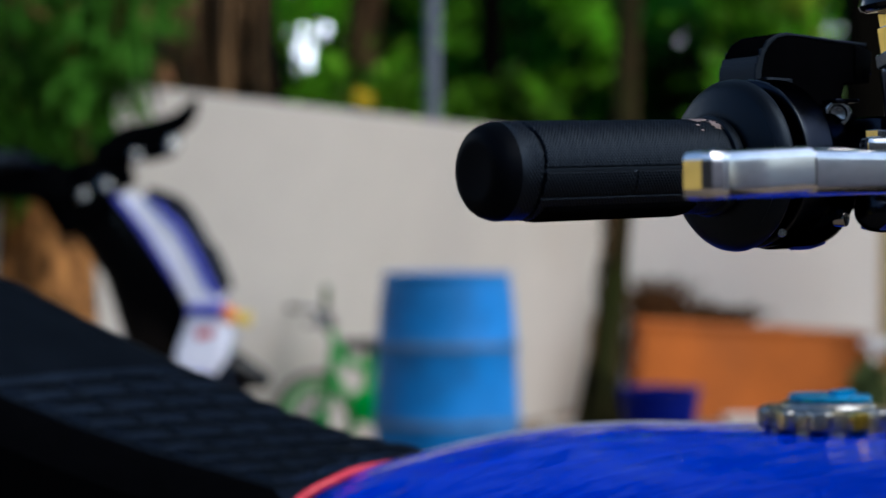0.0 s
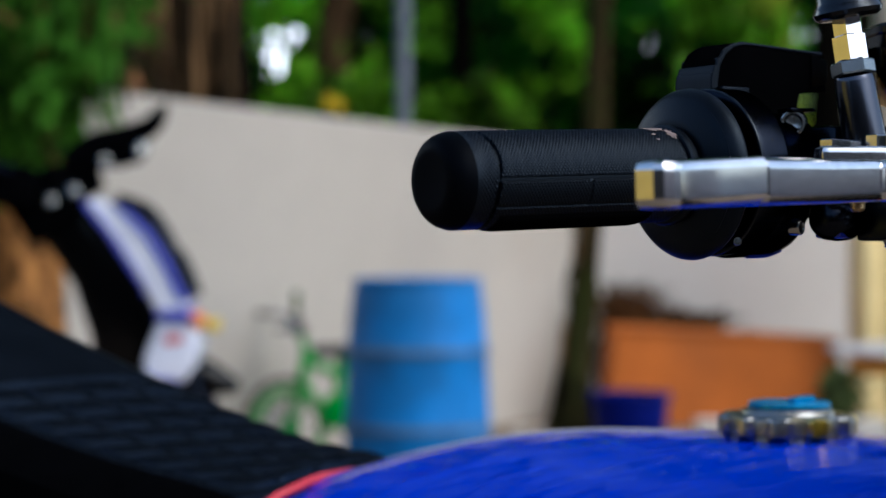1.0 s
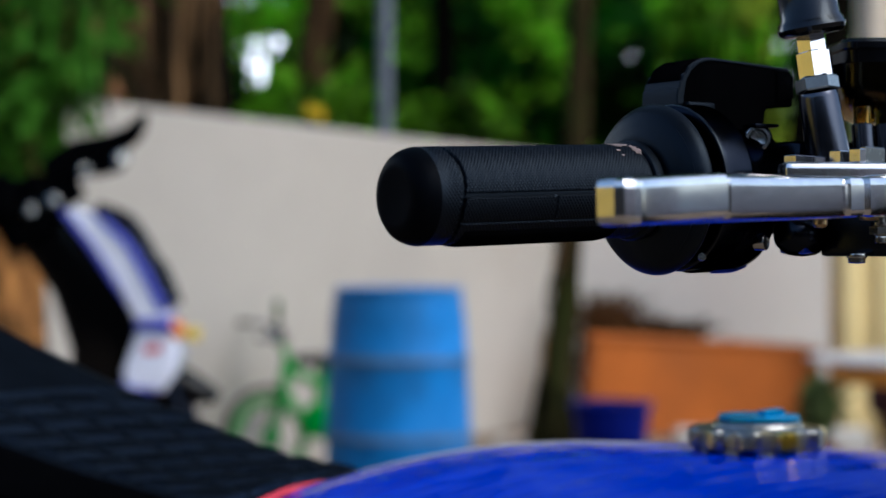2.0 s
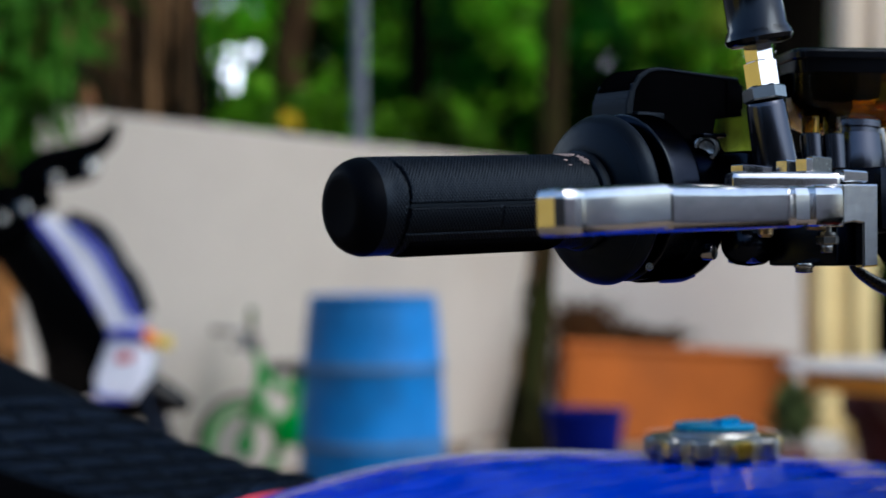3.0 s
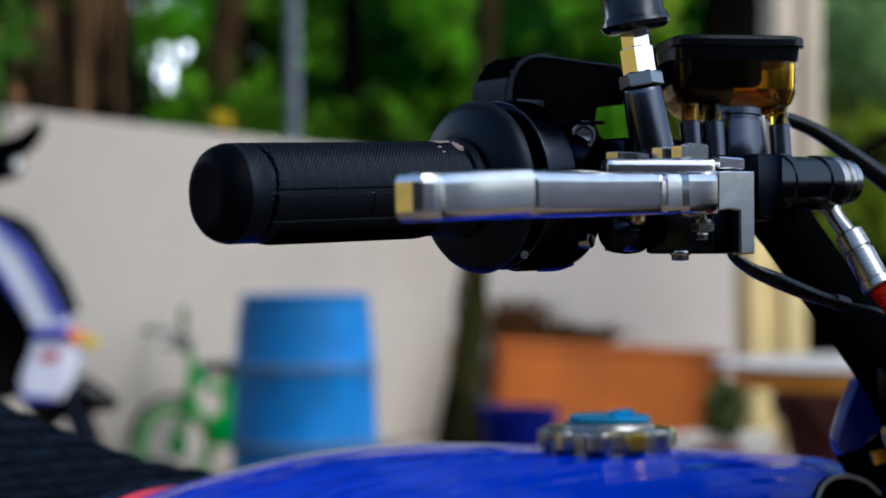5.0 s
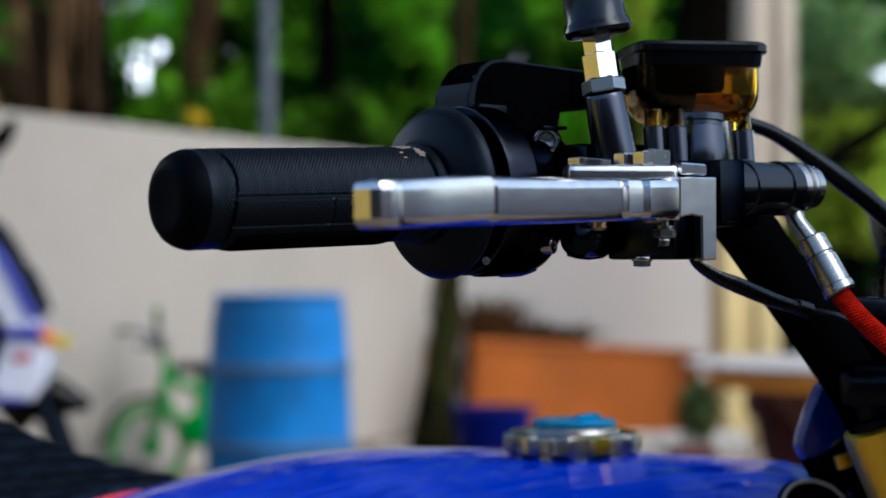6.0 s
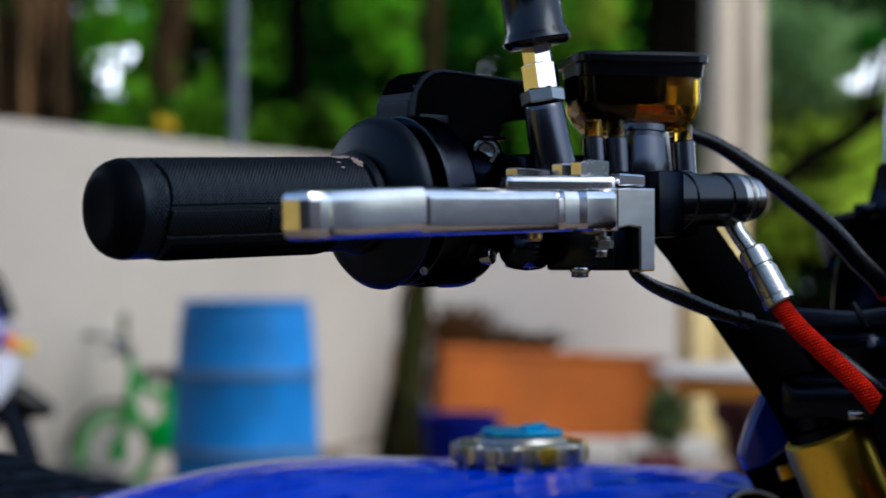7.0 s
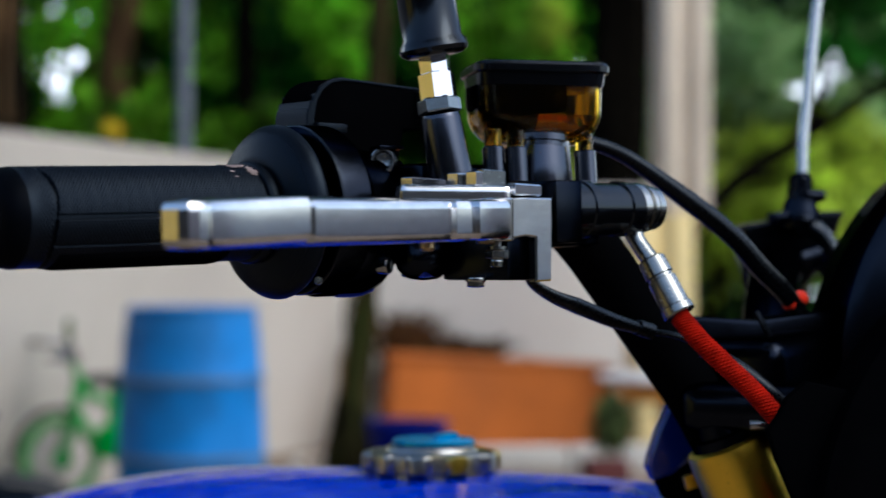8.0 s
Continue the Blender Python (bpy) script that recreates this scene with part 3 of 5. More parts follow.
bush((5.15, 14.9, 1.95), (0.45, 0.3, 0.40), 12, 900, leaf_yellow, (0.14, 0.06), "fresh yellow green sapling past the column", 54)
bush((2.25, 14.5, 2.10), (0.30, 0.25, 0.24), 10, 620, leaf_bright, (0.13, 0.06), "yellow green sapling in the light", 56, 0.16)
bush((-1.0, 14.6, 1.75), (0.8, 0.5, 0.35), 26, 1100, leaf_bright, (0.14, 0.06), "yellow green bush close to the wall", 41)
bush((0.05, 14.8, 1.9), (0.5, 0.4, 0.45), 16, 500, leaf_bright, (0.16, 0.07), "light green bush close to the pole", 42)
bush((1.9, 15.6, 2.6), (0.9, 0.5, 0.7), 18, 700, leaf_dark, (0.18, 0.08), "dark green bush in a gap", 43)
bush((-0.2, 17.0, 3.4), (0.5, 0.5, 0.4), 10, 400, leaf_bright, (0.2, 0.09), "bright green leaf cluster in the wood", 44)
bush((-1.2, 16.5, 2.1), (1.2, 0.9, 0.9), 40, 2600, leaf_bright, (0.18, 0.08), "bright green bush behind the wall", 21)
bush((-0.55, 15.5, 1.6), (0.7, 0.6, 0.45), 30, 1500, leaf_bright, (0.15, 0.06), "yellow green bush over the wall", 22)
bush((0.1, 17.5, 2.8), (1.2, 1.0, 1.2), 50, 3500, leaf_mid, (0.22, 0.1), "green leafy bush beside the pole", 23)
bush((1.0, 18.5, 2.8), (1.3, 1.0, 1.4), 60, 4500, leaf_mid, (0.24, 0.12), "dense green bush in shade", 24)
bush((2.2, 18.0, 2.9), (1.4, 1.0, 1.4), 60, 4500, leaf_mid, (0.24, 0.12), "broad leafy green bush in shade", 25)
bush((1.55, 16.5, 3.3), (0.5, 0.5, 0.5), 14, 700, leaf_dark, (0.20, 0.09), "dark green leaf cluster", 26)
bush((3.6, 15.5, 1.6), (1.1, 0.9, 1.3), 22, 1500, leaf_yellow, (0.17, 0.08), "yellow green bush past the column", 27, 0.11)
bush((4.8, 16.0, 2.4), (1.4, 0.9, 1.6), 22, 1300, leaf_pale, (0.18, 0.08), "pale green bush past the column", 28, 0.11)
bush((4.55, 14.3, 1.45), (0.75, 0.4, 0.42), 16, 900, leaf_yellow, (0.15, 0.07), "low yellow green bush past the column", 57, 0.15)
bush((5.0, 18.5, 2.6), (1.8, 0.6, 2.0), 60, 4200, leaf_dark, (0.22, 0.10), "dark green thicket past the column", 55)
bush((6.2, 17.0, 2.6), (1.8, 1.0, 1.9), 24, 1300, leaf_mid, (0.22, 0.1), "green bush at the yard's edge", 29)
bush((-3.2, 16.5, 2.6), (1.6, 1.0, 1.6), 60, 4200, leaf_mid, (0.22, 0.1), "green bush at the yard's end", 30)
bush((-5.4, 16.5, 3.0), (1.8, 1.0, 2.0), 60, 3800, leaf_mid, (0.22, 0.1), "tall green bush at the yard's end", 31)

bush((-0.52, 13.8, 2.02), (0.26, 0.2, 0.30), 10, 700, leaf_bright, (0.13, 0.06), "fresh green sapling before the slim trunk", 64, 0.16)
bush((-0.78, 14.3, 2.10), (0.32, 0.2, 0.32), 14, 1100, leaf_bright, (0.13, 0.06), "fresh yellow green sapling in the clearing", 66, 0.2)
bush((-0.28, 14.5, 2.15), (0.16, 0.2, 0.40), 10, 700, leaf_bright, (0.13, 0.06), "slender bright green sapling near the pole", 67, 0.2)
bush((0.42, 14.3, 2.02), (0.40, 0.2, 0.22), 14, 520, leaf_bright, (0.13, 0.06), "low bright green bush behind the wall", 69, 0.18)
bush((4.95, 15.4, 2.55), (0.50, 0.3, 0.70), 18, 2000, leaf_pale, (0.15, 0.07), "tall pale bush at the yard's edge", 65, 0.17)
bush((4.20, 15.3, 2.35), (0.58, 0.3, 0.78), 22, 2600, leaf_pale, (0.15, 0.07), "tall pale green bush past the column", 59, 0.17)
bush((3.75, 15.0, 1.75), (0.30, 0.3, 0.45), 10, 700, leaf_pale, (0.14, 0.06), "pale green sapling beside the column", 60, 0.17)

bt = thing("tree", (3.3, 13.6, 0), "crooked dark tree leaning out past the column", "tree")
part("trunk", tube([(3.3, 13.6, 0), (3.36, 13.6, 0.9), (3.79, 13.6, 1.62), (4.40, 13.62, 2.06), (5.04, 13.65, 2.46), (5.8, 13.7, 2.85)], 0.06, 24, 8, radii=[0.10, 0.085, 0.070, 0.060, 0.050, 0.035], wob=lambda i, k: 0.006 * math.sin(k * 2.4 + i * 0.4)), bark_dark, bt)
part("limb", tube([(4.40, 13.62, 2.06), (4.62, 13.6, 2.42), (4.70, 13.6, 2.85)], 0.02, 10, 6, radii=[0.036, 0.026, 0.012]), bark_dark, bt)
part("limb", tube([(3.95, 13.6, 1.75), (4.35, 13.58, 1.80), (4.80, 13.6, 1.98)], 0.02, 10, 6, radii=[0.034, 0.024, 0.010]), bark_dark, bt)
leaves(clumps((4.95, 13.7, 2.66), (0.55, 0.3, 0.22), 12, 260, np.random.default_rng(71), 0.16), 0.15, 0.07, leaf_dark, "crown", bt, 0.1, np.random.default_rng(71))

fl = thing("flowers", (-0.52, 12.35, 0), "small bunch of yellow flowers behind the wall", "flowers")
part("stem", tube([(-0.52, 12.35, 0), (-0.53, 12.35, 1.0), (-0.512, 12.35, 1.94)], 0.008, 6, 4), bark_dark, fl)
leaves(clumps((-0.512, 12.35, 1.96), (0.04, 0.04, 0.05), 6, 30, np.random.default_rng(61)), 0.05, 0.035, petal_yellow, "petals", fl, 0.0, np.random.default_rng(61), False)

# far woods: one thick belt of leaves
p = np.stack([rng.uniform(-14, 18, 70000), rng.uniform(22, 27, 70000), rng.uniform(0.2, 9.0, 70000)], 1)
# taller leaves out of view, added to block sky that the tank mirrors
tall = np.random.default_rng(82)
x, y = tall.uniform(-16, 20, 60000), tall.uniform(22, 27, 60000)
p = np.concatenate([p, np.stack([x, y, tall.uniform(9.0, 17.5 + 3.5 * np.sin(x * 0.9) + 2.0 * np.sin(x * 2.3 + 1.0))], 1)])
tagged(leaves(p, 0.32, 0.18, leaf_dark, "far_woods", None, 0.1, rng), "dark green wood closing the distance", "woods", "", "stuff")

# tree with hanging leaves before the wall
t = thing("tree", (-1.52, 7.5, 0), "orange-brown tree trunk with long hanging green leaves", "tree")
part("trunk", tube([(-1.56, 7.5, 0), (-1.56, 7.5, 0.7), (-1.58, 7.5, 1.4), (-1.62, 7.55, 3.2)], 0.17, 20, 10, radii=[0.27, 0.215, 0.20, 0.18], wob=lambda i, k: 0.012 * math.sin(k * 2.1 + i * 0.3) + 0.006 * math.sin(k * 4.3 - i)), bark_orange, t)
for k, (x, y, z) in enumerate(((-0.9, 6.9, 2.3), (-1.3, 6.8, 2.2), (-1.7, 6.9, 2.2), (-2.2, 7.0, 2.3))):
    part("limb", tube([(-1.57, 7.5, 2.0), ((x - 1.57) / 2, 7.2, 2.35), (x, y, z)], 0.03, 8, 6, radii=[0.06, 0.04, 0.012]), bark_brown, t)
# leaves above the yard, out of view, added to shade it and break reflections
over = np.concatenate([clumps((-1.2, 3.6, 4.8), (2.4, 2.8, 0.4), 16, 2600, rng, 0.12), clumps((-0.6, -0.8, 5.2), (2.6, 2.2, 0.5), 40, 2000, rng)])
leaves(over, 0.30, 0.13, leaf_mid, "unseen_crown", t, 0.2, rng, False)
hang = []
for k in range(105):
    x, y, z = rng.uniform(-2.1, -0.93), rng.uniform(6.5, 7.2), rng.uniform(1.62, 2.4)
    low = 1.22 + 0.62 * max(0, (x + 1.35) / 0.42) + rng.uniform(0, 0.25)
    for zz in np.arange(low, z, 0.032):
        hang.append((x + rng.normal() * 0.035, y + rng.normal() * 0.035, zz))
leaves(hang, 0.17, 0.042, leaf_hang, "crown", t, 0.75, rng, False, "long drooping green leaves")
dry = [(rng.uniform(-2.0, -0.85), rng.uniform(6.6, 7.1), rng.uniform(1.7, 2.3)) for _ in range(150)]
leaves(dry, 0.15, 0.04, leaf_dry, "dry_foliage", t, 0.8, rng, False, "withered brown leaves")

# ---- things in the yard ----
d = thing("plastic_drum", (0.017, 8.3, 0), "blue plastic drum with two scuffed bands", "drum")
part("body", lathe((0.017, 8.3, 0), (0, 0, 1), [(0, 0.290), (0.015, 0.304), (0.12, 0.311), (0.225, 0.314), (0.240, 0.3185), (0.262, 0.3205), (0.280, 0.3185), (0.295, 0.313), (0.43, 0.309), (0.555, 0.3020), (0.570, 0.3068), (0.588, 0.3089), (0.606, 0.3068), (0.62, 0.2994), (0.76, 0.291), (0.84, 0.2793), (0.866, 0.273), (0.880, 0.2772), (0.892, 0.2793), (0.898, 0.273), (0.895, 0.2603), (0.870, 0.2539), (0.868, 0)], 56), drum_blue, d)
part("band", lathe((0.017, 8.3, 0.250), (0, 0, 1), [(0, 0.3195), (0.004, 0.3240), (0.020, 0.3240), (0.024, 0.3195)], 56), drum_band, d, "scuffed grey blue band")
part("band", lathe((0.017, 8.3, 0.577), (0, 0, 1), [(0, 0.3079), (0.004, 0.3126), (0.020, 0.3126), (0.024, 0.3079)], 56), drum_band, d, "scuffed grey blue band")
part("bung", lathe((0.15, 8.25, 0.866), (0, 0, 1), [(0, 0.034), (0.018, 0.034), (0.020, 0.028), (0.020, 0)], 16), drum_band, d)
part("bung", lathe((-0.15, 8.3, 0.866), (0, 0, 1), [(0, 0.034), (0.018, 0.034), (0.020, 0.028), (0.020, 0)], 16), drum_band, d)

b = thing("plastic_bin", (1.05, 9.3, 0), "small dark blue plastic bin at the foot of the tree", "bin")
part("body", lathe((1.05, 9.3, 0), (0, 0, 1), [(0, 0.15), (0.01, 0.155), (0.29, 0.19), (0.30, 0.19), (0.30, 0.18), (0.03, 0.148), (0.03, 0)], 32), bin_blue, b)
part("rim", lathe((1.05, 9.3, 0.30), (0, 0, 1), [(0, 0.188), (0, 0.20), (0.022, 0.203), (0.03, 0.198), (0.03, 0.182), (0, 0.182)], 32), bin_blue, b)

o = thing("planter", (1.75, 11.2, 0), "orange painted concrete planter against the wall", "planter")
part("body", slab([(1.11, 0.0), (2.50, 0.0), (2.47, 0.505), (1.17, 0.578)], (0, 11.35, 0), (1, 0, 0), (0, 0, 1), 0.5, 0.02), orange_paint, o, smooth=False)
part("rim", slab([(1.15, 0.563), (1.17, 0.583), (2.48, 0.510), (2.48, 0.490)], (0, 11.35, 0), (1, 0, 0), (0, 0, 1), 0.53, 0.006), orange_paint, o, smooth=False)

heap = thing("brushwood_heap", (1.45, 11.5, 0), "heap of dry dark twigs behind the planter", "brushwood")
for k in range(260):
    x = 1.25 + 0.60 * rng.random() ** 1.4
    top = 0.865 - 0.68 * max(0, x - 1.28)
    a = Vector((x, rng.uniform(11.63, 11.95), rng.uniform(0.35, 0.62) if k > 40 else 0.0))
    e = a + Vector((rng.normal() * 0.14, rng.normal() * 0.06, max(0.06, (top - a.z) * rng.uniform(0.55, 1.0))))
    r = rng.uniform(0.008, 0.02)
    part("twig", tube([a, a.lerp(e, 0.5) + Vector((rng.normal() * 0.05, 0, 0)), e], r, 5, 3, None, [r * 1.2, r, r * 0.4]), twig_mat, heap)
litter = [(x, rng.uniform(11.65, 11.92), 0.36 + (0.42 - 0.66 * max(0, x - 1.28)) * rng.uniform(0, 1)) for x in 1.23 + 0.62 * rng.random(420) ** 1.4]
tagged(leaves(litter, 0.10, 0.05, twig_mat, "dead_leaves", heap, 0.2, rng, False, "dark dead leaves"), kind="stuff")

tb = thing("garden_table", (1.972, 6.4, 0), "round concrete garden table with an orange-brown edge", "table")
part("table_top", lathe((1.972, 6.4, 0.667), (0, 0, 1), [(0, 0.55), (0.004, 0.57), (0.014, 0.575), (0.019, 0.57), (0.020, 0)], 56), table_top_mat, tb, "pale worn concrete top")
part("apron", lathe((1.990, 6.4, 0.605), (0, 0, 1), [(0.0, 0.28), (0.0, 0.500), (0.004, 0.512), (0.057, 0.518), (0.0615, 0.510), (0.0615, 0.28)], 56), table_edge_mat, tb, "orange-brown underside")
part("pedestal", lathe((1.972, 6.4, 0), (0, 0, 1), [(0, 0.30), (0.05, 0.30), (0.08, 0.20), (0.25, 0.13), (0.40, 0.14), (0.52, 0.24), (0.603, 0.29)], 32), table_leg_mat, tb, "red-brown turned pedestal")

so = thing("garden_stool", (1.99, 7.15, 0), "dark red-brown turned stool behind the garden table", "stool")
part("seat", lathe((1.99, 7.15, 0.43), (0, 0, 1), [(0, 0.17), (0.015, 0.20), (0.06, 0.21), (0.11, 0.205), (0.125, 0.19), (0.125, 0)], 36), stool_paint, so)
part("pedestal", lathe((1.99, 7.15, 0), (0, 0, 1), [(0, 0.20), (0.04, 0.20), (0.07, 0.15), (0.22, 0.125), (0.34, 0.15), (0.43, 0.17)], 36), stool_paint, so)

bb = thing("building_block", (1.86, 8.5, 0), "red-brown fired clay block on the earth", "block")
part("block", box((1.86, 8.5, 0.105), (0.19, 0.14, 0.21), (1, 0.2, 0), 0.008), stool_paint, bb)

sb = thing("shrub", (2.11, 9.4, 0), "small dusty green shrub near the planter", "shrub")
part("stem", tube([(2.11, 9.4, 0), (2.12, 9.4, 0.15), (2.12, 9.4, 0.40)], 0.012, 8, 4), bark_dark, sb)
leaves(clumps((2.085, 9.4, 0.30), (0.080, 0.10, 0.14), 20, 560, np.random.default_rng(8)), 0.07, 0.03, leaf_olive, "foliage", sb, 0.1, np.random.default_rng(8), False)

for k in range(2):
    x = 1.75 + 0.52 * k
    if k == 0:
        kerb = thing("kerb_stone", (x, 10.2, 0), "pale concrete kerb stone on the earth", "kerb", "kerb stones along the bed")
        part("block", box((x, 10.2, 0.06), (0.50, 0.16, 0.12), bevel=0.012), concrete, kerb)
    else:
        copy_thing(kerb, pose(x, 10.2 + 0.01 * (k % 2), 0, 0, 0, (k % 3 - 1) * 1.5))

# stones at the wall's foot
for k, (x, y, r) in enumerate(((0.72, 10.4, 0.06), (0.60, 10.6, 0.045), (0.52, 10.1, 0.035), (-0.2, 9.0, 0.05), (0.8, 9.4, 0.05))):
    st = bmesh.new()
    bmesh.ops.create_icosphere(st, subdivisions=2, radius=r)
    for v in st.verts:
        v.co *= 1 + 0.25 * noise.noise(v.co * 14 + Vector((k, 0, 0)))
        v.co.z *= 0.65
        v.co += Vector((x, y, r * 0.55))
    s = thing("stone", (x, y, 0), "small grey stone lying by the wall", "stone", "stones by the wall")
    part("rock", st, concrete, s)


# child's bicycle
def wheel(p, R, tyre_r, hub_mat, tyre_material, parent, spokes=16, axle=(0, 1, 0), rim_mat=None):
    w = part("wheel", lathe(Vector(p) - Vector(axle).normalized() * 0.03, axle, [(0, 0.018), (0.06, 0.018)], 14), hub_mat, parent)
    part("tyre", ring(p, axle, R - tyre_r, tyre_r, 40, 10), tyre_material, w)
    part("rim", ring(p, axle, R - tyre_r * 2.1, tyre_r * 0.45, 40, 8), rim_mat or hub_mat, w)
    d, a, b2 = basis(axle)
    for k in range(spokes):
        t2 = 2 * math.pi * k / spokes
        out = a * math.cos(t2) + b2 * math.sin(t2)
        part("spoke", rod(Vector(p) + out * 0.015, Vector(p) + out * (R - tyre_r * 2.1), 0.0022, seg=6), hub_mat, w)
    return w


bk = thing("child_bicycle", (-0.3, 9.2, 0), "bright green child's bicycle leaning by the wall", "bicycle")
fw, rw = Vector((-0.62, 9.2, 0.20)), Vector((0.05, 9.25, 0.20))
for hub in (fw, rw):
    w = wheel(hub, 0.195, 0.020, zinc, tyre_green, bk, rim_mat=bike_green)
    part("hub_disc", lathe(hub - Vector((0, 0.036, 0)), (0, 1, 0), [(0, 0.030), (0.004, 0.046), (0.010, 0.046), (0.012, 0.020)], 20), bike_green, w)
head_lo, head_hi = Vector((-0.555, 9.2, 0.43)), Vector((-0.53, 9.2, 0.56))
part("frame", tube([head_hi - Vector((0, 0, 0.02)), (-0.47, 9.22, 0.485), (-0.41, 9.22, 0.46), (-0.35, 9.23, 0.45)], 0.024, 12, 6), bike_green, bk)
part("down_tube", tube([head_lo, (-0.52, 9.22, 0.36), (-0.45, 9.23, 0.29), (-0.37, 9.23, 0.27)], 0.030, 12, 6), bike_green, bk)
part("seat_tube", rod((-0.37, 9.23, 0.24), (-0.34, 9.23, 0.53), 0.026), bike_green, bk)
part("chain_stay", rod((-0.37, 9.25, 0.27), rw + Vector((0, 0.03, 0)), 0.012), bike_green, bk)
part("seat_stay", rod((-0.345, 9.25, 0.48), rw + Vector((0, 0.03, 0)), 0.012), bike_green, bk)
part("chain_guard", slab([(-0.47, 0.24), (-0.45, 0.32), (-0.39, 0.365), (-0.32, 0.35), (-0.26, 0.30), (-0.10, 0.25), (0.06, 0.23), (0.06, 0.18), (-0.20, 0.19), (-0.36, 0.18), (-0.44, 0.195)], (0, 9.185, 0), (1, 0, 0), (0, 0, 1), 0.05, 0.016), bike_green, bk)
part("head_tube", rod(head_lo, head_hi, 0.024, edge=0.003), bike_green, bk)
for y in (-0.045, 0.045):
    part("fork_blade", tube([head_lo + Vector((0, y, 0)), fw.lerp(head_lo, 0.5) + Vector((0.005, y, 0)), fw + Vector((0, y, 0))], 0.013, 10, 6), bike_green, bk)
part("fender", tube([fw + Vector((-0.215, 0, 0.02)), fw + Vector((-0.17, 0, 0.145)), fw + Vector((-0.06, 0, 0.218)), fw + Vector((0.07, 0, 0.215))], 0.016, 10, 6), tyre_mat, bk, "black front mudguard")
part("stem", rod(head_hi, (-0.59, 9.2, 0.69), 0.018), bike_green, bk)
hb = part("handlebar", tube([(-0.72, 9.05, 0.66), (-0.63, 9.08, 0.67), (-0.57, 9.14, 0.64), (-0.53, 9.2, 0.64), (-0.54, 9.25, 0.66), (-0.58, 9.32, 0.71), (-0.64, 9.36, 0.72)], 0.011, 10, 6), zinc, bk)
part("grip", rod((-0.74, 9.045, 0.66), (-0.64, 9.075, 0.67), 0.012, edge=0.003), tyre_mat, hb, "black rubber grip")
part("grip", rod((-0.62, 9.35, 0.718), (-0.70, 9.40, 0.724), 0.012, edge=0.003), tyre_mat, hb, "black rubber grip")
part("pad", box((-0.60, 9.17, 0.675), (0.060, 0.09, 0.070), bevel=0.02), tyre_mat, bk, "dark handlebar pad")
part("pad", box((-0.585, 9.19, 0.775), (0.028, 0.03, 0.11), bevel=0.01), leaf_mid, bk, "dull green bell mount")
part("seat", slab([(-0.44, -0.03), (-0.38, -0.05), (-0.24, -0.08), (-0.19, -0.07), (-0.18, 0.07), (-0.24, 0.08), (-0.38, 0.05), (-0.44, 0.03)], (-0.04, 9.23, 0.55), (1, 0, 0), (0, 1, 0), 0.055, 0.018), tyre_mat, bk, "black saddle")
part("kickstand", rod((-0.16, 9.22, 0.22), (-0.10, 9.08, 0.0), 0.008), zinc, bk)
bk.location, bk.rotation_euler = (-0.285, 8.98, 0), (0, 0, radians(25))

# ---- the parked motorcycle farther off ----
mb = thing("parked_motorcycle", (-0.95, 4.55, 0), "black motorcycle with white and violet front panels", "motorcycle")
Y = 4.55
part("head_cowl", slab([(-0.90, 1.17), (-0.77, 1.13), (-0.70, 1.02), (-0.62, 0.92), (-0.585, 0.82), (-0.60, 0.71), (-0.71, 0.70), (-0.750, 0.80), (-0.765, 0.85), (-0.792, 0.93), (-0.88, 1.06), (-0.93, 1.13)], (0, Y, 0), (1, 0, 0), (0, 0, 1), 0.16, 0.03, 3), black_gloss, mb, "black front cowl")
pl = part("front_panel", slab([(-0.762, 1.118), (-0.728, 1.132), (-0.668, 1.108), (-0.610, 1.050), (-0.572, 0.985), (-0.540, 0.915), (-0.510, 0.862), (-0.585, 0.856), (-0.628, 0.940), (-0.695, 1.040)], (0, Y - 0.03, 0), (1, 0, 0), (0, 0, 1), 0.20, 0.02, 3), white_plastic, mb, "white front panel")
part("stripe", slab([(-0.695, 1.120), (-0.662, 1.106), (-0.606, 1.048), (-0.568, 0.982), (-0.535, 0.912), (-0.518, 0.880), (-0.534, 0.910), (-0.573, 0.982), (-0.616, 1.050), (-0.680, 1.104)], (0, Y - 0.04, 0), (1, 0, 0), (0, 0, 1), 0.195, 0.01), fairing_blue, pl, "blue violet stripe")
part("stripe", slab([(-0.588, 0.872), (-0.512, 0.878), (-0.505, 0.846), (-0.588, 0.850)], (0, Y - 0.04, 0), (1, 0, 0), (0, 0, 1), 0.19, 0.004), violet_plastic, pl, "violet blue band")
part("stripe", slab([(-0.764, 1.121), (-0.748, 1.124), (-0.682, 1.040), (-0.640, 0.972), (-0.612, 0.905), (-0.632, 0.936), (-0.700, 1.040)], (0, Y - 0.040, 0), (1, 0, 0), (0, 0, 1), 0.190, 0.006), violet_plastic, pl, "violet blue stripe")
part("edge", tube([(-0.70, Y, 1.125), (-0.630, Y, 1.100), (-0.590, Y, 1.045), (-0.572, Y, 1.010), (-0.552, Y, 0.988), (-0.532, Y, 0.945), (-0.516, Y, 0.90)], 0.022, 10, 6), black_gloss, pl, "black rubber edge")
lo = part("lower_panel", slab([(-0.590, 0.845), (-0.510, 0.845), (-0.490, 0.800), (-0.500, 0.745), (-0.525, 0.705), (-0.615, 0.708), (-0.622, 0.755)], (0, Y - 0.03, 0), (1, 0, 0), (0, 0, 1), 0.18, 0.02, 3), white_plastic, mb, "white lower panel")
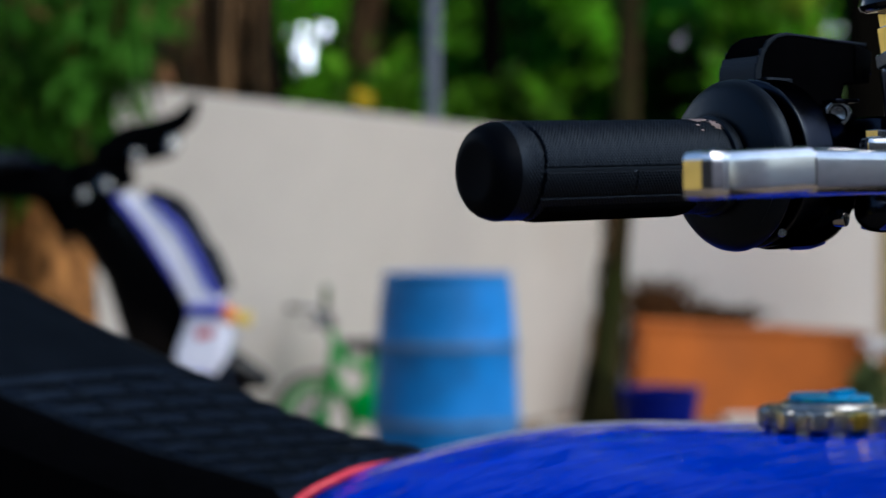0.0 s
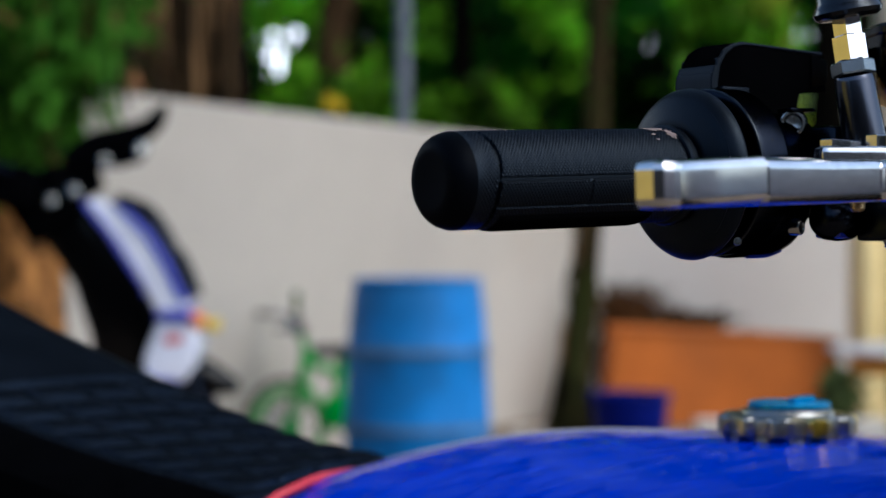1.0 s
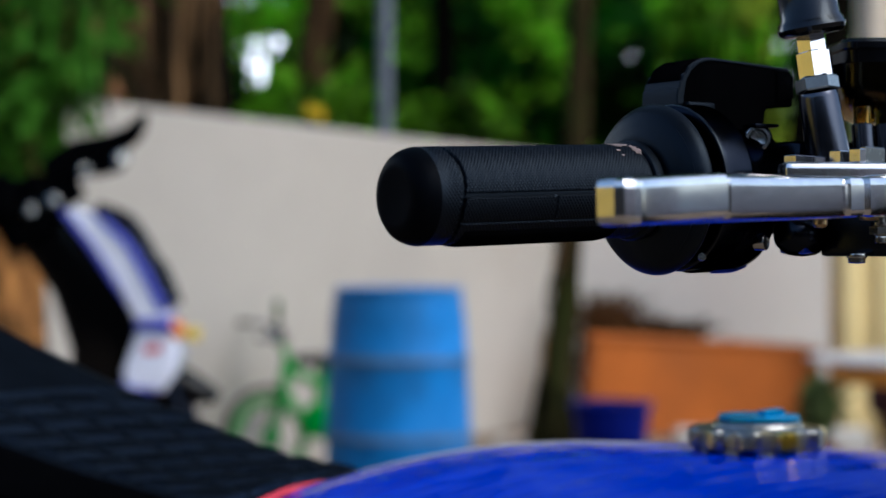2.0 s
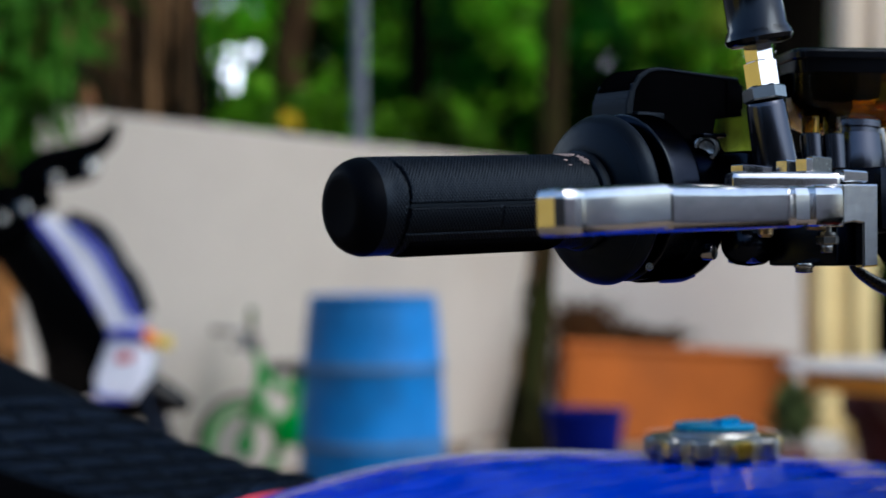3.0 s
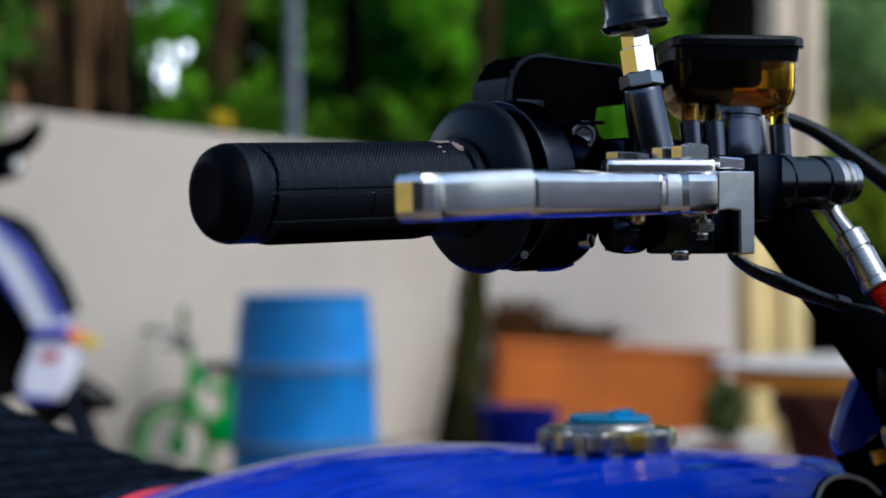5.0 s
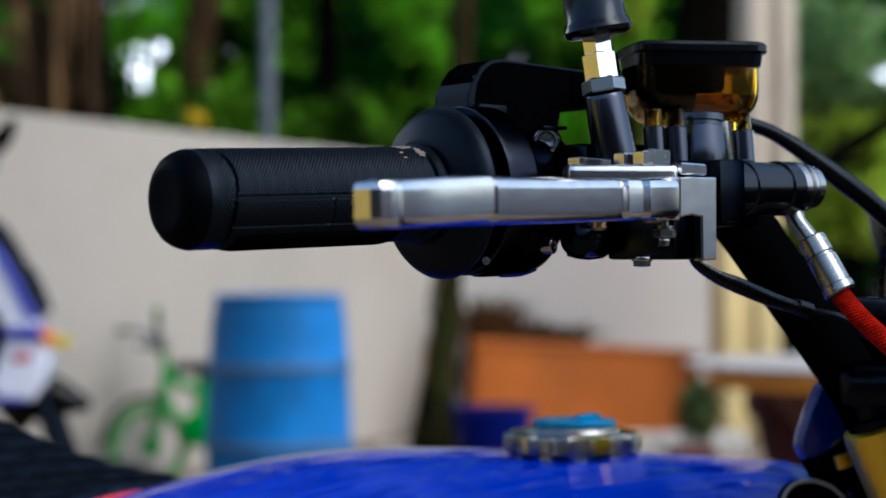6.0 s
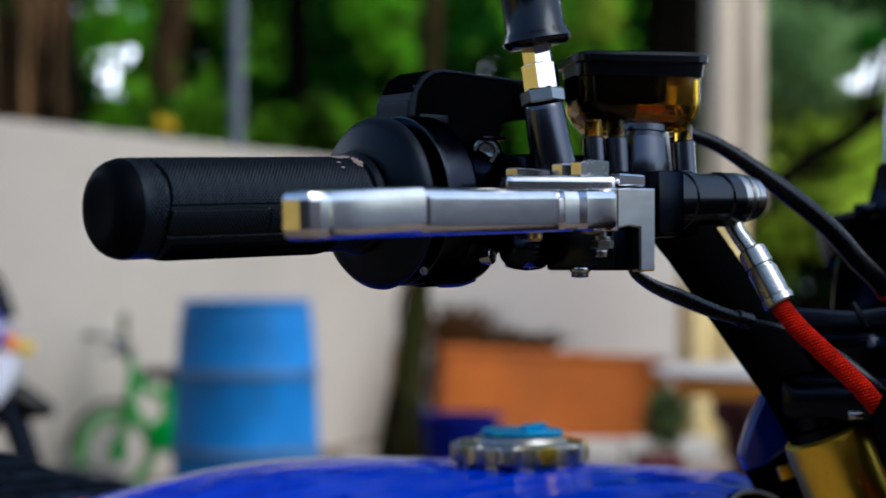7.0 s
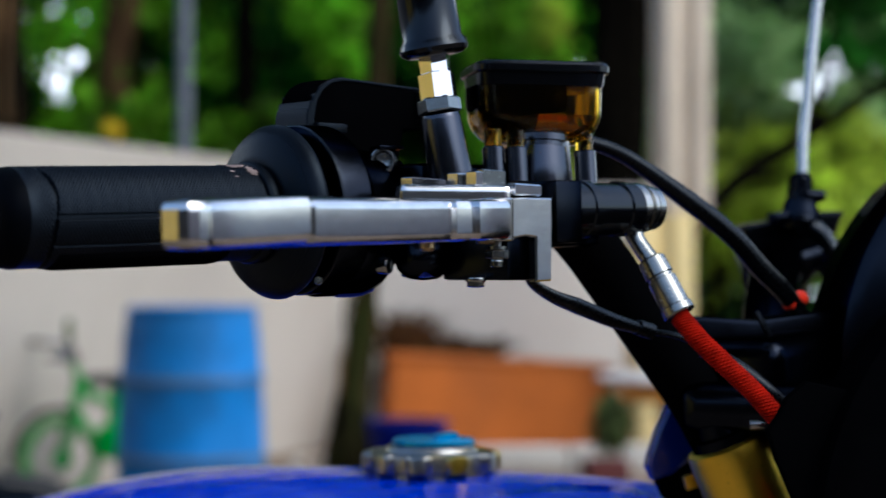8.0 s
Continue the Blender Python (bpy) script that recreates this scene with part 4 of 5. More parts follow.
part("sticker", slab([(-0.570, 0.812), (-0.535, 0.818), (-0.528, 0.802), (-0.552, 0.792), (-0.572, 0.796)], (0, Y - 0.122, 0), (1, 0, 0), (0, 0, 1), 0.004), pink_red, lo, "red sticker")
part("sticker", slab([(-0.620, 0.730), (-0.600, 0.717), (-0.545, 0.712), (-0.540, 0.704), (-0.616, 0.707)], (0, Y - 0.122, 0), (1, 0, 0), (0, 0, 1), 0.004), violet_plastic, lo, "violet sticker")
part("indicator", lathe((-0.52, Y - 0.10, 0.848), (0.95, -0.2, 0), [(0, 0.010), (0.012, 0.022), (0.035, 0.020), (0.045, 0)], 16), orange_lens, mb, "orange indicator lens")
part("reflector", box((-0.462, Y - 0.10, 0.838), (0.038, 0.02, 0.032), bevel=0.006), yellow_lens, mb, "yellow reflector")
part("fender", tube([(-0.60, Y, 0.66), (-0.52, Y, 0.715), (-0.46, Y, 0.70), (-0.41, Y, 0.685)], 0.04, 12, 8, radii=[0.05, 0.045, 0.035, 0.012]), black_gloss, mb, "black front fender")
part("handlebar", tube([(-0.87, Y + 0.30, 1.20), (-0.86, Y + 0.15, 1.17), (-0.84, Y, 1.15), (-0.85, Y - 0.15, 1.17), (-0.95, Y - 0.33, 1.20)], 0.016, 12, 8), black_satin, mb)
part("grip", rod((-0.93, Y - 0.30, 1.195), (-1.03, Y - 0.40, 1.19), 0.020, edge=0.004), rubber, mb)
part("switch_block", box((-0.80, Y - 0.05, 1.165), (0.14, 0.10, 0.09), (1, 0, 0.5), bevel=0.02), black_matte, mb)
part("clamp", box((-0.745, Y - 0.06, 1.235), (0.13, 0.07, 0.075), (1, 0, 0.6), bevel=0.02), black_matte, mb)
part("bolt", lathe((-0.832, Y - 0.125, 1.118), (0, -1, 0.3), [(0, 0.015), (0.02, 0.015), (0.024, 0.008), (0.024, 0)], 12), dull_steel, mb)
part("bolt", lathe((-0.778, Y - 0.125, 1.140), (0, -1, 0.3), [(0, 0.015), (0.02, 0.015), (0.024, 0.008), (0.024, 0)], 12), dull_steel, mb)
gd = part("hand_guard", tube([(-0.80, Y - 0.08, 1.205), (-0.735, Y - 0.08, 1.252), (-0.67, Y - 0.08, 1.272), (-0.615, Y - 0.08, 1.295), (-0.590, Y - 0.08, 1.322), (-0.572, Y - 0.08, 1.352)], 0.03, 14, 8, radii=[0.034, 0.036, 0.030, 0.026, 0.020, 0.004]), black_matte, mb, "black lever guard")
part("perch", box((-0.665, Y - 0.08, 1.228), (0.075, 0.06, 0.040), (1, 0, 0.25), bevel=0.012), black_matte, gd)
part("perch", box((-0.735, Y - 0.08, 1.222), (0.060, 0.06, 0.055), (1, 0, 0.6), bevel=0.012), black_matte, gd)
part("lever_pivot", lathe((-0.632, Y - 0.108, 1.236), (0.5, -1, 0.3), [(0, 0.017), (0.03, 0.017), (0.036, 0.011), (0.034, 0)], 14), dull_steel, gd, "bright lever pivot")
part("lever_pivot", lathe((-0.712, Y - 0.108, 1.205), (0.3, -1, 0.5), [(0, 0.013), (0.03, 0.013), (0.034, 0.008), (0.034, 0)], 14), dull_steel, gd, "bright lever pivot")
part("mirror_boss", box((-0.97, Y - 0.2, 1.158), (0.24, 0.12, 0.095), (1, 0, -0.05), bevel=0.03), black_matte, mb)
part("head_nacelle", box((-0.85, Y - 0.05, 1.12), (0.16, 0.16, 0.14), (1, 0, 0.6), bevel=0.03), black_matte, mb)
for y in (-0.09, 0.09):
    part("fork_leg", rod((-0.545, Y + y, 0.80), (-0.37, Y + y, 0.28), 0.020, edge=0.003), black_satin, mb)
wheel((-0.37, Y, 0.28), 0.28, 0.045, black_satin, tyre_mat, mb, 12)
BACK = Vector((-0.13, 0.99, 0))
H0 = Vector((-0.72, Y, 0))
wheel(H0 + BACK * 1.15 + Vector((0, 0, 0.28)), 0.28, 0.045, black_satin, tyre_mat, mb, 12, (0.975, 0.22, 0))
part("body", slab([(0.02, 0.78), (0.05, 0.98), (0.25, 0.92), (0.5, 0.80), (0.9, 0.84), (1.2, 0.90), (1.15, 0.78), (0.85, 0.64), (0.6, 0.45), (0.25, 0.42)], H0, BACK, (0, 0, 1), 0.08, 0.03, 3), black_gloss, mb, "black body")
part("engine", box(H0 + BACK * 0.4 + Vector((0, 0, 0.42)), (0.42, 0.24, 0.30), BACK, 0.05), dark_cavity, mb)
part("swing_arm", rod(H0 + BACK * 0.5 + Vector((0.08, 0, 0.36)), H0 + BACK * 1.15 + Vector((0.08, 0, 0.28)), 0.025), black_satin, mb)
part("side_stand", rod(H0 + BACK * 0.4 + Vector((-0.1, 0, 0.34)), H0 + BACK * 0.45 + Vector((-0.28, 0, 0.0)), 0.012), black_satin, mb)

# ---- the near motorcycle ----
mc = thing("motorcycle", (0.1, 0.95, 0), "custom motorcycle with blue tank, black seat and gold forks", "motorcycle")

# twist grip
G0, GU = Vector((0.0113, 0.5972, 1.0240)), Vector((0.839, 0.545, 0.043)).normalized()


def on_grip(s, side=0.0, up=0.0):
    d, a, b = basis(GU)
    return G0 + GU * s + a * side + b * up


R = 0.0157


def grip_wob(s, t):
    """Slanting knurl, plain lines along the grip, raised panels below and a ring groove."""
    deg = math.degrees(t) % 360
    if abs(s - 0.0138 - 0.0006 * math.sin(t * 3)) < 0.0008:
        return -0.0011
    if s < 0.0058 or s > 0.0905:
        return 0.0
    knurl = 0.00015 * math.sin(2 * math.pi * s / 0.00128 + 54 * t) + 0.00013 * math.sin(2 * math.pi * s / 0.00128 - 54 * t)
    if s < 0.0138:
        fade = min(1, (s - 0.0058) / 0.003)
        return knurl * fade if 95 < deg < 238 or 15 < deg < 60 else 0.0
    for c, w in ((181, 3.2), (214, 1.8), (354, 2.0), (34, 2.0)):
        if abs((deg - c + 180) % 360 - 180) < w:
            return -0.0006
    if 181 < deg < 214 and abs(s - 0.0500) < 0.0006:
        return -0.0003
    return knurl + (0.0002 if 181 < deg < 214 else 0.0)


END = [(-0.0014, 0.0), (-0.0015, 0.0050), (-0.0018, 0.0085), (-0.0018, 0.0098), (-0.0011, 0.0120), (0.0004, 0.0137), (0.0022, 0.0148), (0.0042, 0.01545), (0.0055, 0.0157)]
prof = [(0.0050, 0.0150)]
prof += [(0.0055 + 0.0003 * k, R) for k in range(286)]
prof += [(0.0920, 0.0152), (0.0950, 0.0150), (0.0990, 0.0150)]
grip = part("throttle_grip", lathe(G0, GU, prof, 324, wob=grip_wob), rubber, mc, "black knurled rubber twist grip", angle=50)
part("end_cap", lathe(G0, GU, END + [(0.0055, 0.012)], 96), cap_rubber, grip, "smooth black moulded end cap", angle=50)
# worn rubber at the grip's inner end
scuff = M("worn_pinkish_rubber", (0.22, 0.165, 0.15), 0.6, var=0.6, scale=300, fine=1500, spec=0.3)


def worn_patch(s0, s1, a0, a1, ragged):
    """A thin ragged film on the grip between two places along it and two angles."""
    bm = bmesh.new()
    dd, sa, sb = basis(GU)
    n, m = 40, 24
    at = {}
    for i in range(n):
        for k in range(m):
            x, y = 2 * (i + 0.5) / n - 1, 2 * (k + 0.5) / m - 1
            if x * x + y * y + ragged * noise.noise(Vector((x * 3.1, y * 2.3, s0 * 900))) + 0.5 * ragged * noise.noise(Vector((x * 11, y * 9, a0))) > 0.8:
                continue
            face = []
            for e, g in ((i, k), (i + 1, k), (i + 1, k + 1), (i, k + 1)):
                if (e, g) not in at:
                    t = radians(a0 + (a1 - a0) * g / m)
                    at[e, g] = bm.verts.new(on_grip(s0 + (s1 - s0) * e / n) + (sa * math.cos(t) + sb * math.sin(t)) * (R + 0.00034))
                face.append(at[e, g])
            bm.faces.new(face)
    return bm


bm = bmesh.new()
dd, sa, sb = basis(GU)
shell = []
for i in range(30):
    s1 = 0.0162 + 0.0640 * i / 29
    row = []
    for k in range(26):
        t = radians(226 + 90 * k / 25)
        lift = 0.0011 * min(1, k / 1.5, (25 - k) / 1.5, i / 1.5 + 0.1, (29 - i) / 1.5 + 0.1)
        row.append(bm.verts.new(on_grip(s1) + (sa * math.cos(t) + sb * math.sin(t)) * (R - 0.0003 + lift)))
    shell.append(row)
for u, v in zip(shell, shell[1:]):
    for k in range(25):
        bm.faces.new((u[k], u[k + 1], v[k + 1], v[k]))
part("smooth_panel", bm, black_matte, grip, "smooth raised panel")
for s0, s1, a0, a1, ragged in ((0.0815, 0.0915, 76, 113, 0.9), (0.0880, 0.0918, 108, 132, 1.3), (0.0812, 0.0832, 120, 124, 0.3), (0.0814, 0.0831, 131, 134, 0.3)):
    part("worn_patch", worn_patch(s0, s1, a0, a1, ragged), scuff, grip, "pinkish worn rubber")

# throttle housing
hs = part("throttle_housing", lathe(on_grip(0, 0.0, 0.0005), GU, [(0.1060, 0.018), (0.1062, 0.0215), (0.1108, 0.0225), (0.1112, 0.0262), (0.1118, 0.0282), (0.1126, 0.0288), (0.1140, 0.0290), (0.1236, 0.0288), (0.1250, 0.0280), (0.1254, 0.0246), (0.1312, 0.0212), (0.1500, 0.0200), (0.1520, 0.0185), (0.1520, 0.010)], 96), black_satin, mc, "black throttle housing", angle=24)
part("flange", lathe(G0, GU, [(0.0915, 0.0150), (0.0921, 0.0166), (0.0930, 0.0171), (0.0946, 0.0171), (0.0948, 0.0160), (0.0962, 0.0160), (0.0963, 0.0184), (0.0966, 0.0192), (0.0976, 0.0226), (0.0988, 0.0256), (0.0996, 0.0268), (0.0999, 0.0266), (0.1004, 0.0272), (0.1016, 0.0284), (0.1032, 0.0292), (0.1047, 0.0294), (0.1056, 0.0290), (0.1062, 0.0278), (0.1062, 0.018)], 96), rubber, hs, "stepped black rubber flange", angle=25)
# thin shinier ring put in as the highlight along the housing's edge
part("edge_highlight", ring(on_grip(0.1124, 0.0, 0.0005), GU, 0.0283, 0.0006, 96, 8), black_sheen, hs)
part("lower_lug", lathe(on_grip(0, 0.001, -0.0055), GU, [(0.1160, 0.0205), (0.1180, 0.0228), (0.1210, 0.0239), (0.1360, 0.0240), (0.1410, 0.0228), (0.1450, 0.0195), (0.1465, 0.0150)], 56), black_satin, hs)
# blue strip standing for the tank mirrored in the lug
part("lug_reflection", tube([on_grip(0.126, -0.004, -0.0283), on_grip(0.135, -0.004, -0.0284), on_grip(0.1415, -0.004, -0.0270)], 0.0014, 8, 6), mirrored_blue, hs, "tank reflection put in as a blue strip")
# cable guide over the housing
gdir, gout = Vector((0.839, 0.545, 0)), Vector((-0.545, 0.839, 0))
GO = Vector((0.1061, 0.692, 1.0))
guide = slab([(0.000, 0.045), (0.0002, 0.064), (0.0018, 0.0705), (0.0050, 0.0750), (0.0095, 0.0775), (0.0150, 0.0783), (0.0550, 0.0764), (0.0566, 0.0750), (0.0574, 0.0622), (0.0440, 0.0612), (0.0420, 0.052), (0.038, 0.040)], GO, gdir, (0, 0, 1), 0.0185, 0.0010, 2)
cg = part("cable_guide", guide, black_matte, mc, "black angled cable guide")
strap = slab([(-0.0006, 0.044), (-0.0005, 0.0640), (0.0000, 0.0664), (0.0005, 0.0666), (0.0010, 0.0690), (0.0019, 0.0692), (0.0026, 0.0716), (0.0036, 0.0720), (0.0052, 0.0746), (0.0072, 0.0758), (0.0096, 0.0771), (0.0122, 0.0779), (0.0150, 0.0783), (0.0550, 0.0766), (0.0550, 0.0752), (0.0220, 0.0769), (0.0150, 0.0769), (0.0104, 0.0758), (0.0068, 0.0732), (0.0042, 0.0694), (0.0030, 0.0636), (0.0029, 0.044)], GO, gdir, (0, 0, 1), 0.0196, 0.0004, 1)
part("guide_strap", strap, rubber, cg, "smooth bent black strap", angle=14)
part("ledge", box(GO + gdir * 0.0090 - gout * 0.0096 + Vector((0, 0, 0.0598)), (0.013, 0.006, 0.0034), gdir, 0.0008), rubber, cg)
for k in range(7):
    part("serration", box(GO + gdir * (0.0492 + 0.0012 * k) - gout * 0.0096 + Vector((0, 0, 0.0694)), (0.0007, 0.0014, 0.0124 - 0.0006 * k), gdir, 0.0002), black_sheen, cg)
part("guide_arm", box(GO + gdir * 0.0265 + Vector((0, 0, 0.054)), (0.008, 0.014, 0.022), gdir, 0.003), black_satin, cg)
part("screw_boss", lathe((0.1366, 0.668, 1.0466), (-0.10, -1, 0.05), [(-0.012, 0.0058), (0.003, 0.0056), (0.0046, 0.0050), (0.0046, 0)], 24), black_satin, hs)
part("screw_shelf", box((0.1375, 0.664, 1.0512), (0.009, 0.010, 0.0012), (1, 0.3, 0), 0.0003), black_satin, hs)
socket_screw((0.1362, 0.6634, 1.0466), (-0.10, -1, 0.05), 0.0046, 0.0032, zinc, hs)
socket_screw((0.1127, 0.6385, 1.0054), (-0.10, -1, 0.05), 0.0014, 0.0030, dull_steel, hs)
socket_screw((0.1345, 0.657, 1.0105), (0.8, -0.6, 0.0), 0.0028, 0.0040, zinc, hs)
socket_screw((0.1352, 0.657, 1.0165), (0.8, -0.6, 0.0), 0.0022, 0.0030, zinc, hs)

# handlebar
part("handlebar", tube([on_grip(0.145), on_grip(0.19), on_grip(0.218), (0.2110, 0.725, 1.0290), (0.2210, 0.728, 1.0195), (0.2300, 0.730, 1.0080), (0.2483, 0.735, 0.9840), (0.2666, 0.740, 0.9595), (0.2790, 0.745, 0.9390), (0.300, 0.755, 0.905)], 0.0113, 24, 8), black_matte, mc, "black bent handlebar")
part("left_handlebar", tube([(0.300, 0.76, 0.905), (0.315, 0.80, 0.930), (0.335, 0.87, 0.990), (0.365, 0.95, 1.018), (0.405, 1.05, 1.022), (0.46, 1.16, 1.022)], 0.0125, 20, 8), black_satin, mc)

# brake lever
LO, LU = Vector((0.0640, 0.5085, 1.0196)), Vector((0.707, 0.707, 0.037)).normalized()
LN = Vector((-0.707, 0.707, 0))
lever = slab([(0.0040, 0.0035), (0.0040, -0.0025), (0.0055, -0.0050), (0.0082, -0.0064), (0.0112, -0.0064), (0.0134, -0.0044), (0.0158, -0.0038), (0.0330, -0.0052), (0.0510, -0.0066), (0.0527, -0.0026), (0.0546, -0.0026), (0.0560, -0.0040), (0.0900, -0.0038), (0.1150, -0.0040), (0.1168, 0.0002), (0.1238, 0.0002), (0.1246, -0.0014), (0.1312, -0.0021), (0.1320, -0.0014), (0.1326, 0.0030), (0.1372, 0.0030), (0.1378, -0.0005), (0.1450, -0.0010), (0.1540, -0.0005), (0.1560, 0.0020), (0.1560, 0.0120), (0.1380, 0.0130), (0.1250, 0.0100), (0.0900, 0.0075), (0.0600, 0.0072), (0.0300, 0.0068), (0.0140, 0.0070), (0.0066, 0.0060)], LO, LU, LN, 0.0132, 0.0031, 4)
for v in lever.verts:
    s = (v.co - LO).dot(LU)
    if 0.0145 < s < 0.0527:
        v.co.z += 0.0012 * (s - 0.0145) / 0.0382
    elif 0.0527 <= s < 0.09:
        v.co.z += 0.0004 * (0.09 - s) / 0.0373
lv = part("brake_lever", lever, alloy, mc, "machined silver brake lever", angle=27)


def on_lever(s, y=0.0, z=0.0):
    return LO + LU * s + LN * y + Vector((0, 0, z))


def bar_block(x, y, d, length, z0, z1, bevel=0.0004):
    """A small block lying along the lever, its near upright edge at (x, y)."""
    return slab([(0, 0), (length, 0), (length, d), (0, d)], (x, y, (z0 + z1) / 2), (0.707, 0.707, 0), (-0.707, 0.707, 0), z1 - z0, bevel, 1)


part("pivot_plate", box((0.1562, 0.6310, 1.0330), (0.0372, 0.0120, 0.0078), (1, 0.05, 0), 0.0026, 4), alloy, lv, "bright pivot plate")
part("adjuster_plate", bar_block(0.1424, 0.6285, 0.0045, 0.0180, 1.0367, 1.0394), alloy, lv)
part("adjuster", bar_block(0.1575, 0.6300, 0.0040, 0.0090, 1.0367, 1.0410), alloy, lv)
part("adjuster_nut", bar_block(0.1632, 0.6260, 0.0040, 0.0036, 1.0367, 1.0414), alloy, lv)
part("spacer", bar_block(0.1662, 0.6310, 0.0020, 0.0124, 1.0367, 1.0424), dull_steel, lv)
part("bolt_tip", lathe(on_lever(0.1215, 0.008, -0.0060), (0, 0, -1), [(0, 0.0024), (0.0025, 0.0024), (0.0034, 0.0016), (0.0034, 0)], 12), brass, lv)

# bracket and master cylinder
BO = Vector((0.1735, 0.6310, 1.0))
BU = Vector((0.80, 0.60, 0))
BV = Vector((0.65, 0.76, 0)).normalized()
bracket = slab([(-0.001, 0.0190), (-0.001, 0.0318), (0.0012, 0.0330), (0.0208, 0.0334), (0.0208, 0.0056), (0.0132, 0.0052), (0.0130, 0.0200), (0.0080, 0.0205)], BO, BU, (0, 0, 1), 0.0040, 0.0006, 1)
br = part("lever_bracket", bracket, alloy, mc, "silver machined lever bracket", angle=25)
# dark box standing for the shaded gap beside the knuckle
part("slot_shade", box((0.1690, 0.6268, 1.0245), (0.0022, 0.0030, 0.0105), (0.8, 0.6, 0), 0.0002), dark_cavity, br)
part("clamp_cap", bar_block(0.1768, 0.6300, 0.0040, 0.0150, 1.0338, 1.0378, 0.0006), alloy, br)
part("knuckle", lathe((0.1700, 0.6260, 1.0185), (0, 0, 1), [(0, 0.0052), (0.0004, 0.0056), (0.0135, 0.0056), (0.0140, 0.0052)], 28), alloy, br)
ms = part("master_cylinder", box((0.1735, 0.6500, 1.0140), (0.027, 0.026, 0.0165), BV, 0.0014), black_satin, mc, "black master cylinder body")
part("barrel", lathe((0.1880, 0.6560, 1.0300), (0.81, 0.58, 0.03), [(0, 0.0085), (0.001, 0.0095), (0.020, 0.0098), (0.0205, 0.0104), (0.024, 0.0104), (0.0245, 0.0096), (0.040, 0.0092), (0.0405, 0.0099), (0.047, 0.0097), (0.048, 0.0085)], 36), black_sheen, ms)
part("cylinder_block", box((0.1928, 0.6594, 1.0292), (0.013, 0.0215, 0.0215), (0.81, 0.58, 0.03), 0.0015), black_satin, ms)
part("bar_clamp", lathe(on_grip(0.178), GU, [(0, 0.0150), (0.001, 0.0160), (0.021, 0.0160), (0.022, 0.0150)], 36), black_satin, ms)
part("clamp_arm", box((0.190, 0.690, 1.0285), (0.028, 0.050, 0.022), (0.81, 0.58, 0), 0.004), black_satin, ms)
part("switch_knob", lathe((0.1412, 0.6424, 1.0132), (0.8, 0.6, 0), [(0, 0.0036), (0.0012, 0.0058), (0.004, 0.0072), (0.009, 0.0076), (0.014, 0.0072), (0.017, 0.005), (0.018, 0)], 24), black_satin, ms)
# blue box put in as the tank's reflection below the knob
part("knob_reflection", box((0.1480, 0.648, 1.0085), (0.012, 0.010, 0.004), BV, 0.0015), blue_plastic, ms)
part("collar", lathe((0.1668, 0.6275, 1.0176), (0, 0, 1), [(0, 0.0030), (0.0004, 0.0034), (0.0024, 0.0034), (0.0028, 0.0028)], 20), brass, ms)
part("nut", hexnut((0.1702, 0.6265, 1.0128), (0, 0, 1), 0.0039, 0.0028), dull_steel, ms)
part("washer", lathe((0.1702, 0.6265, 1.0158), (0, 0, 1), [(0, 0.0032), (0.0010, 0.0032), (0.0011, 0.0016), (0.0040, 0.0016)], 20), dull_steel, ms)
part("thread", lathe((0.1700, 0.6265, 1.0100), (0, 0, 1), [(0, 0.0018), (0.0003, 0.0022), (0.0007, 0.0018), (0.0011, 0.0022), (0.0015, 0.0018), (0.0019, 0.0022), (0.0028, 0.0020)], 16), zinc, ms)
part("bottom_screw", lathe((0.1645, 0.6360, 1.0066), (0, 0, -1), [(0, 0.0034), (0.0008, 0.0036), (0.0014, 0.0034), (0.0016, 0.0028), (0.0020, 0.0031), (0.0024, 0.0027), (0.0028, 0.0031), (0.0032, 0.0026), (0.0034, 0)], 20), zinc, ms)

# brake fluid reservoir: a rounded box
RE, RS = Vector((0.9976, 0.07, 0)), Vector((-0.07, 0.9976, 0))
RC = Vector((0.1953, 0.7025, -0.0006))


def rounded(rings, seg=72, power=4.5, bm=None, shift=0.0):
    """A rounded box: rings of (height, half length, half depth); a zero closes it."""
    bm = bm or bmesh.new()
    loops = []
    for z, a, b in rings:
        loop = []
        for k in range(seg):
            t2 = 2 * math.pi * k / seg
            c, s = math.cos(t2), math.sin(t2)
            x, y = shift + 1.085 * a * math.copysign(abs(c) ** (2 / power), c), b * math.copysign(abs(s) ** (2 / power), s)
            loop.append(bm.verts.new(RC + RE * x + RS * y + Vector((0, 0, z))))
        loops.append(loop)
    for u, v in zip(loops, loops[1:]):
        for k in range(seg):
            bm.faces.new((u[k], u[(k + 1) % seg], v[(k + 1) % seg], v[k]))
    bm.faces.new(list(reversed(loops[0])))
    bm.faces.new(loops[-1])
    return bm


rv = part("brake_reservoir", rounded([(1.0552, 0.0097, 0.0096), (1.0556, 0.0124, 0.0120), (1.0580, 0.0168, 0.0150), (1.0615, 0.0199, 0.0168), (1.0650, 0.0212, 0.0176), (1.0690, 0.0216, 0.0180), (1.0772, 0.0216, 0.0180), (1.0772, 0.0200, 0.0158), (1.0692, 0.0200, 0.0158), (1.0655, 0.0196, 0.0155), (1.0622, 0.0183, 0.0148), (1.0592, 0.0152, 0.0130), (1.0576, 0.0111, 0.0102), (1.0574, 0.0089, 0.0084)]), amber, mc, "amber see-through brake fluid cup")
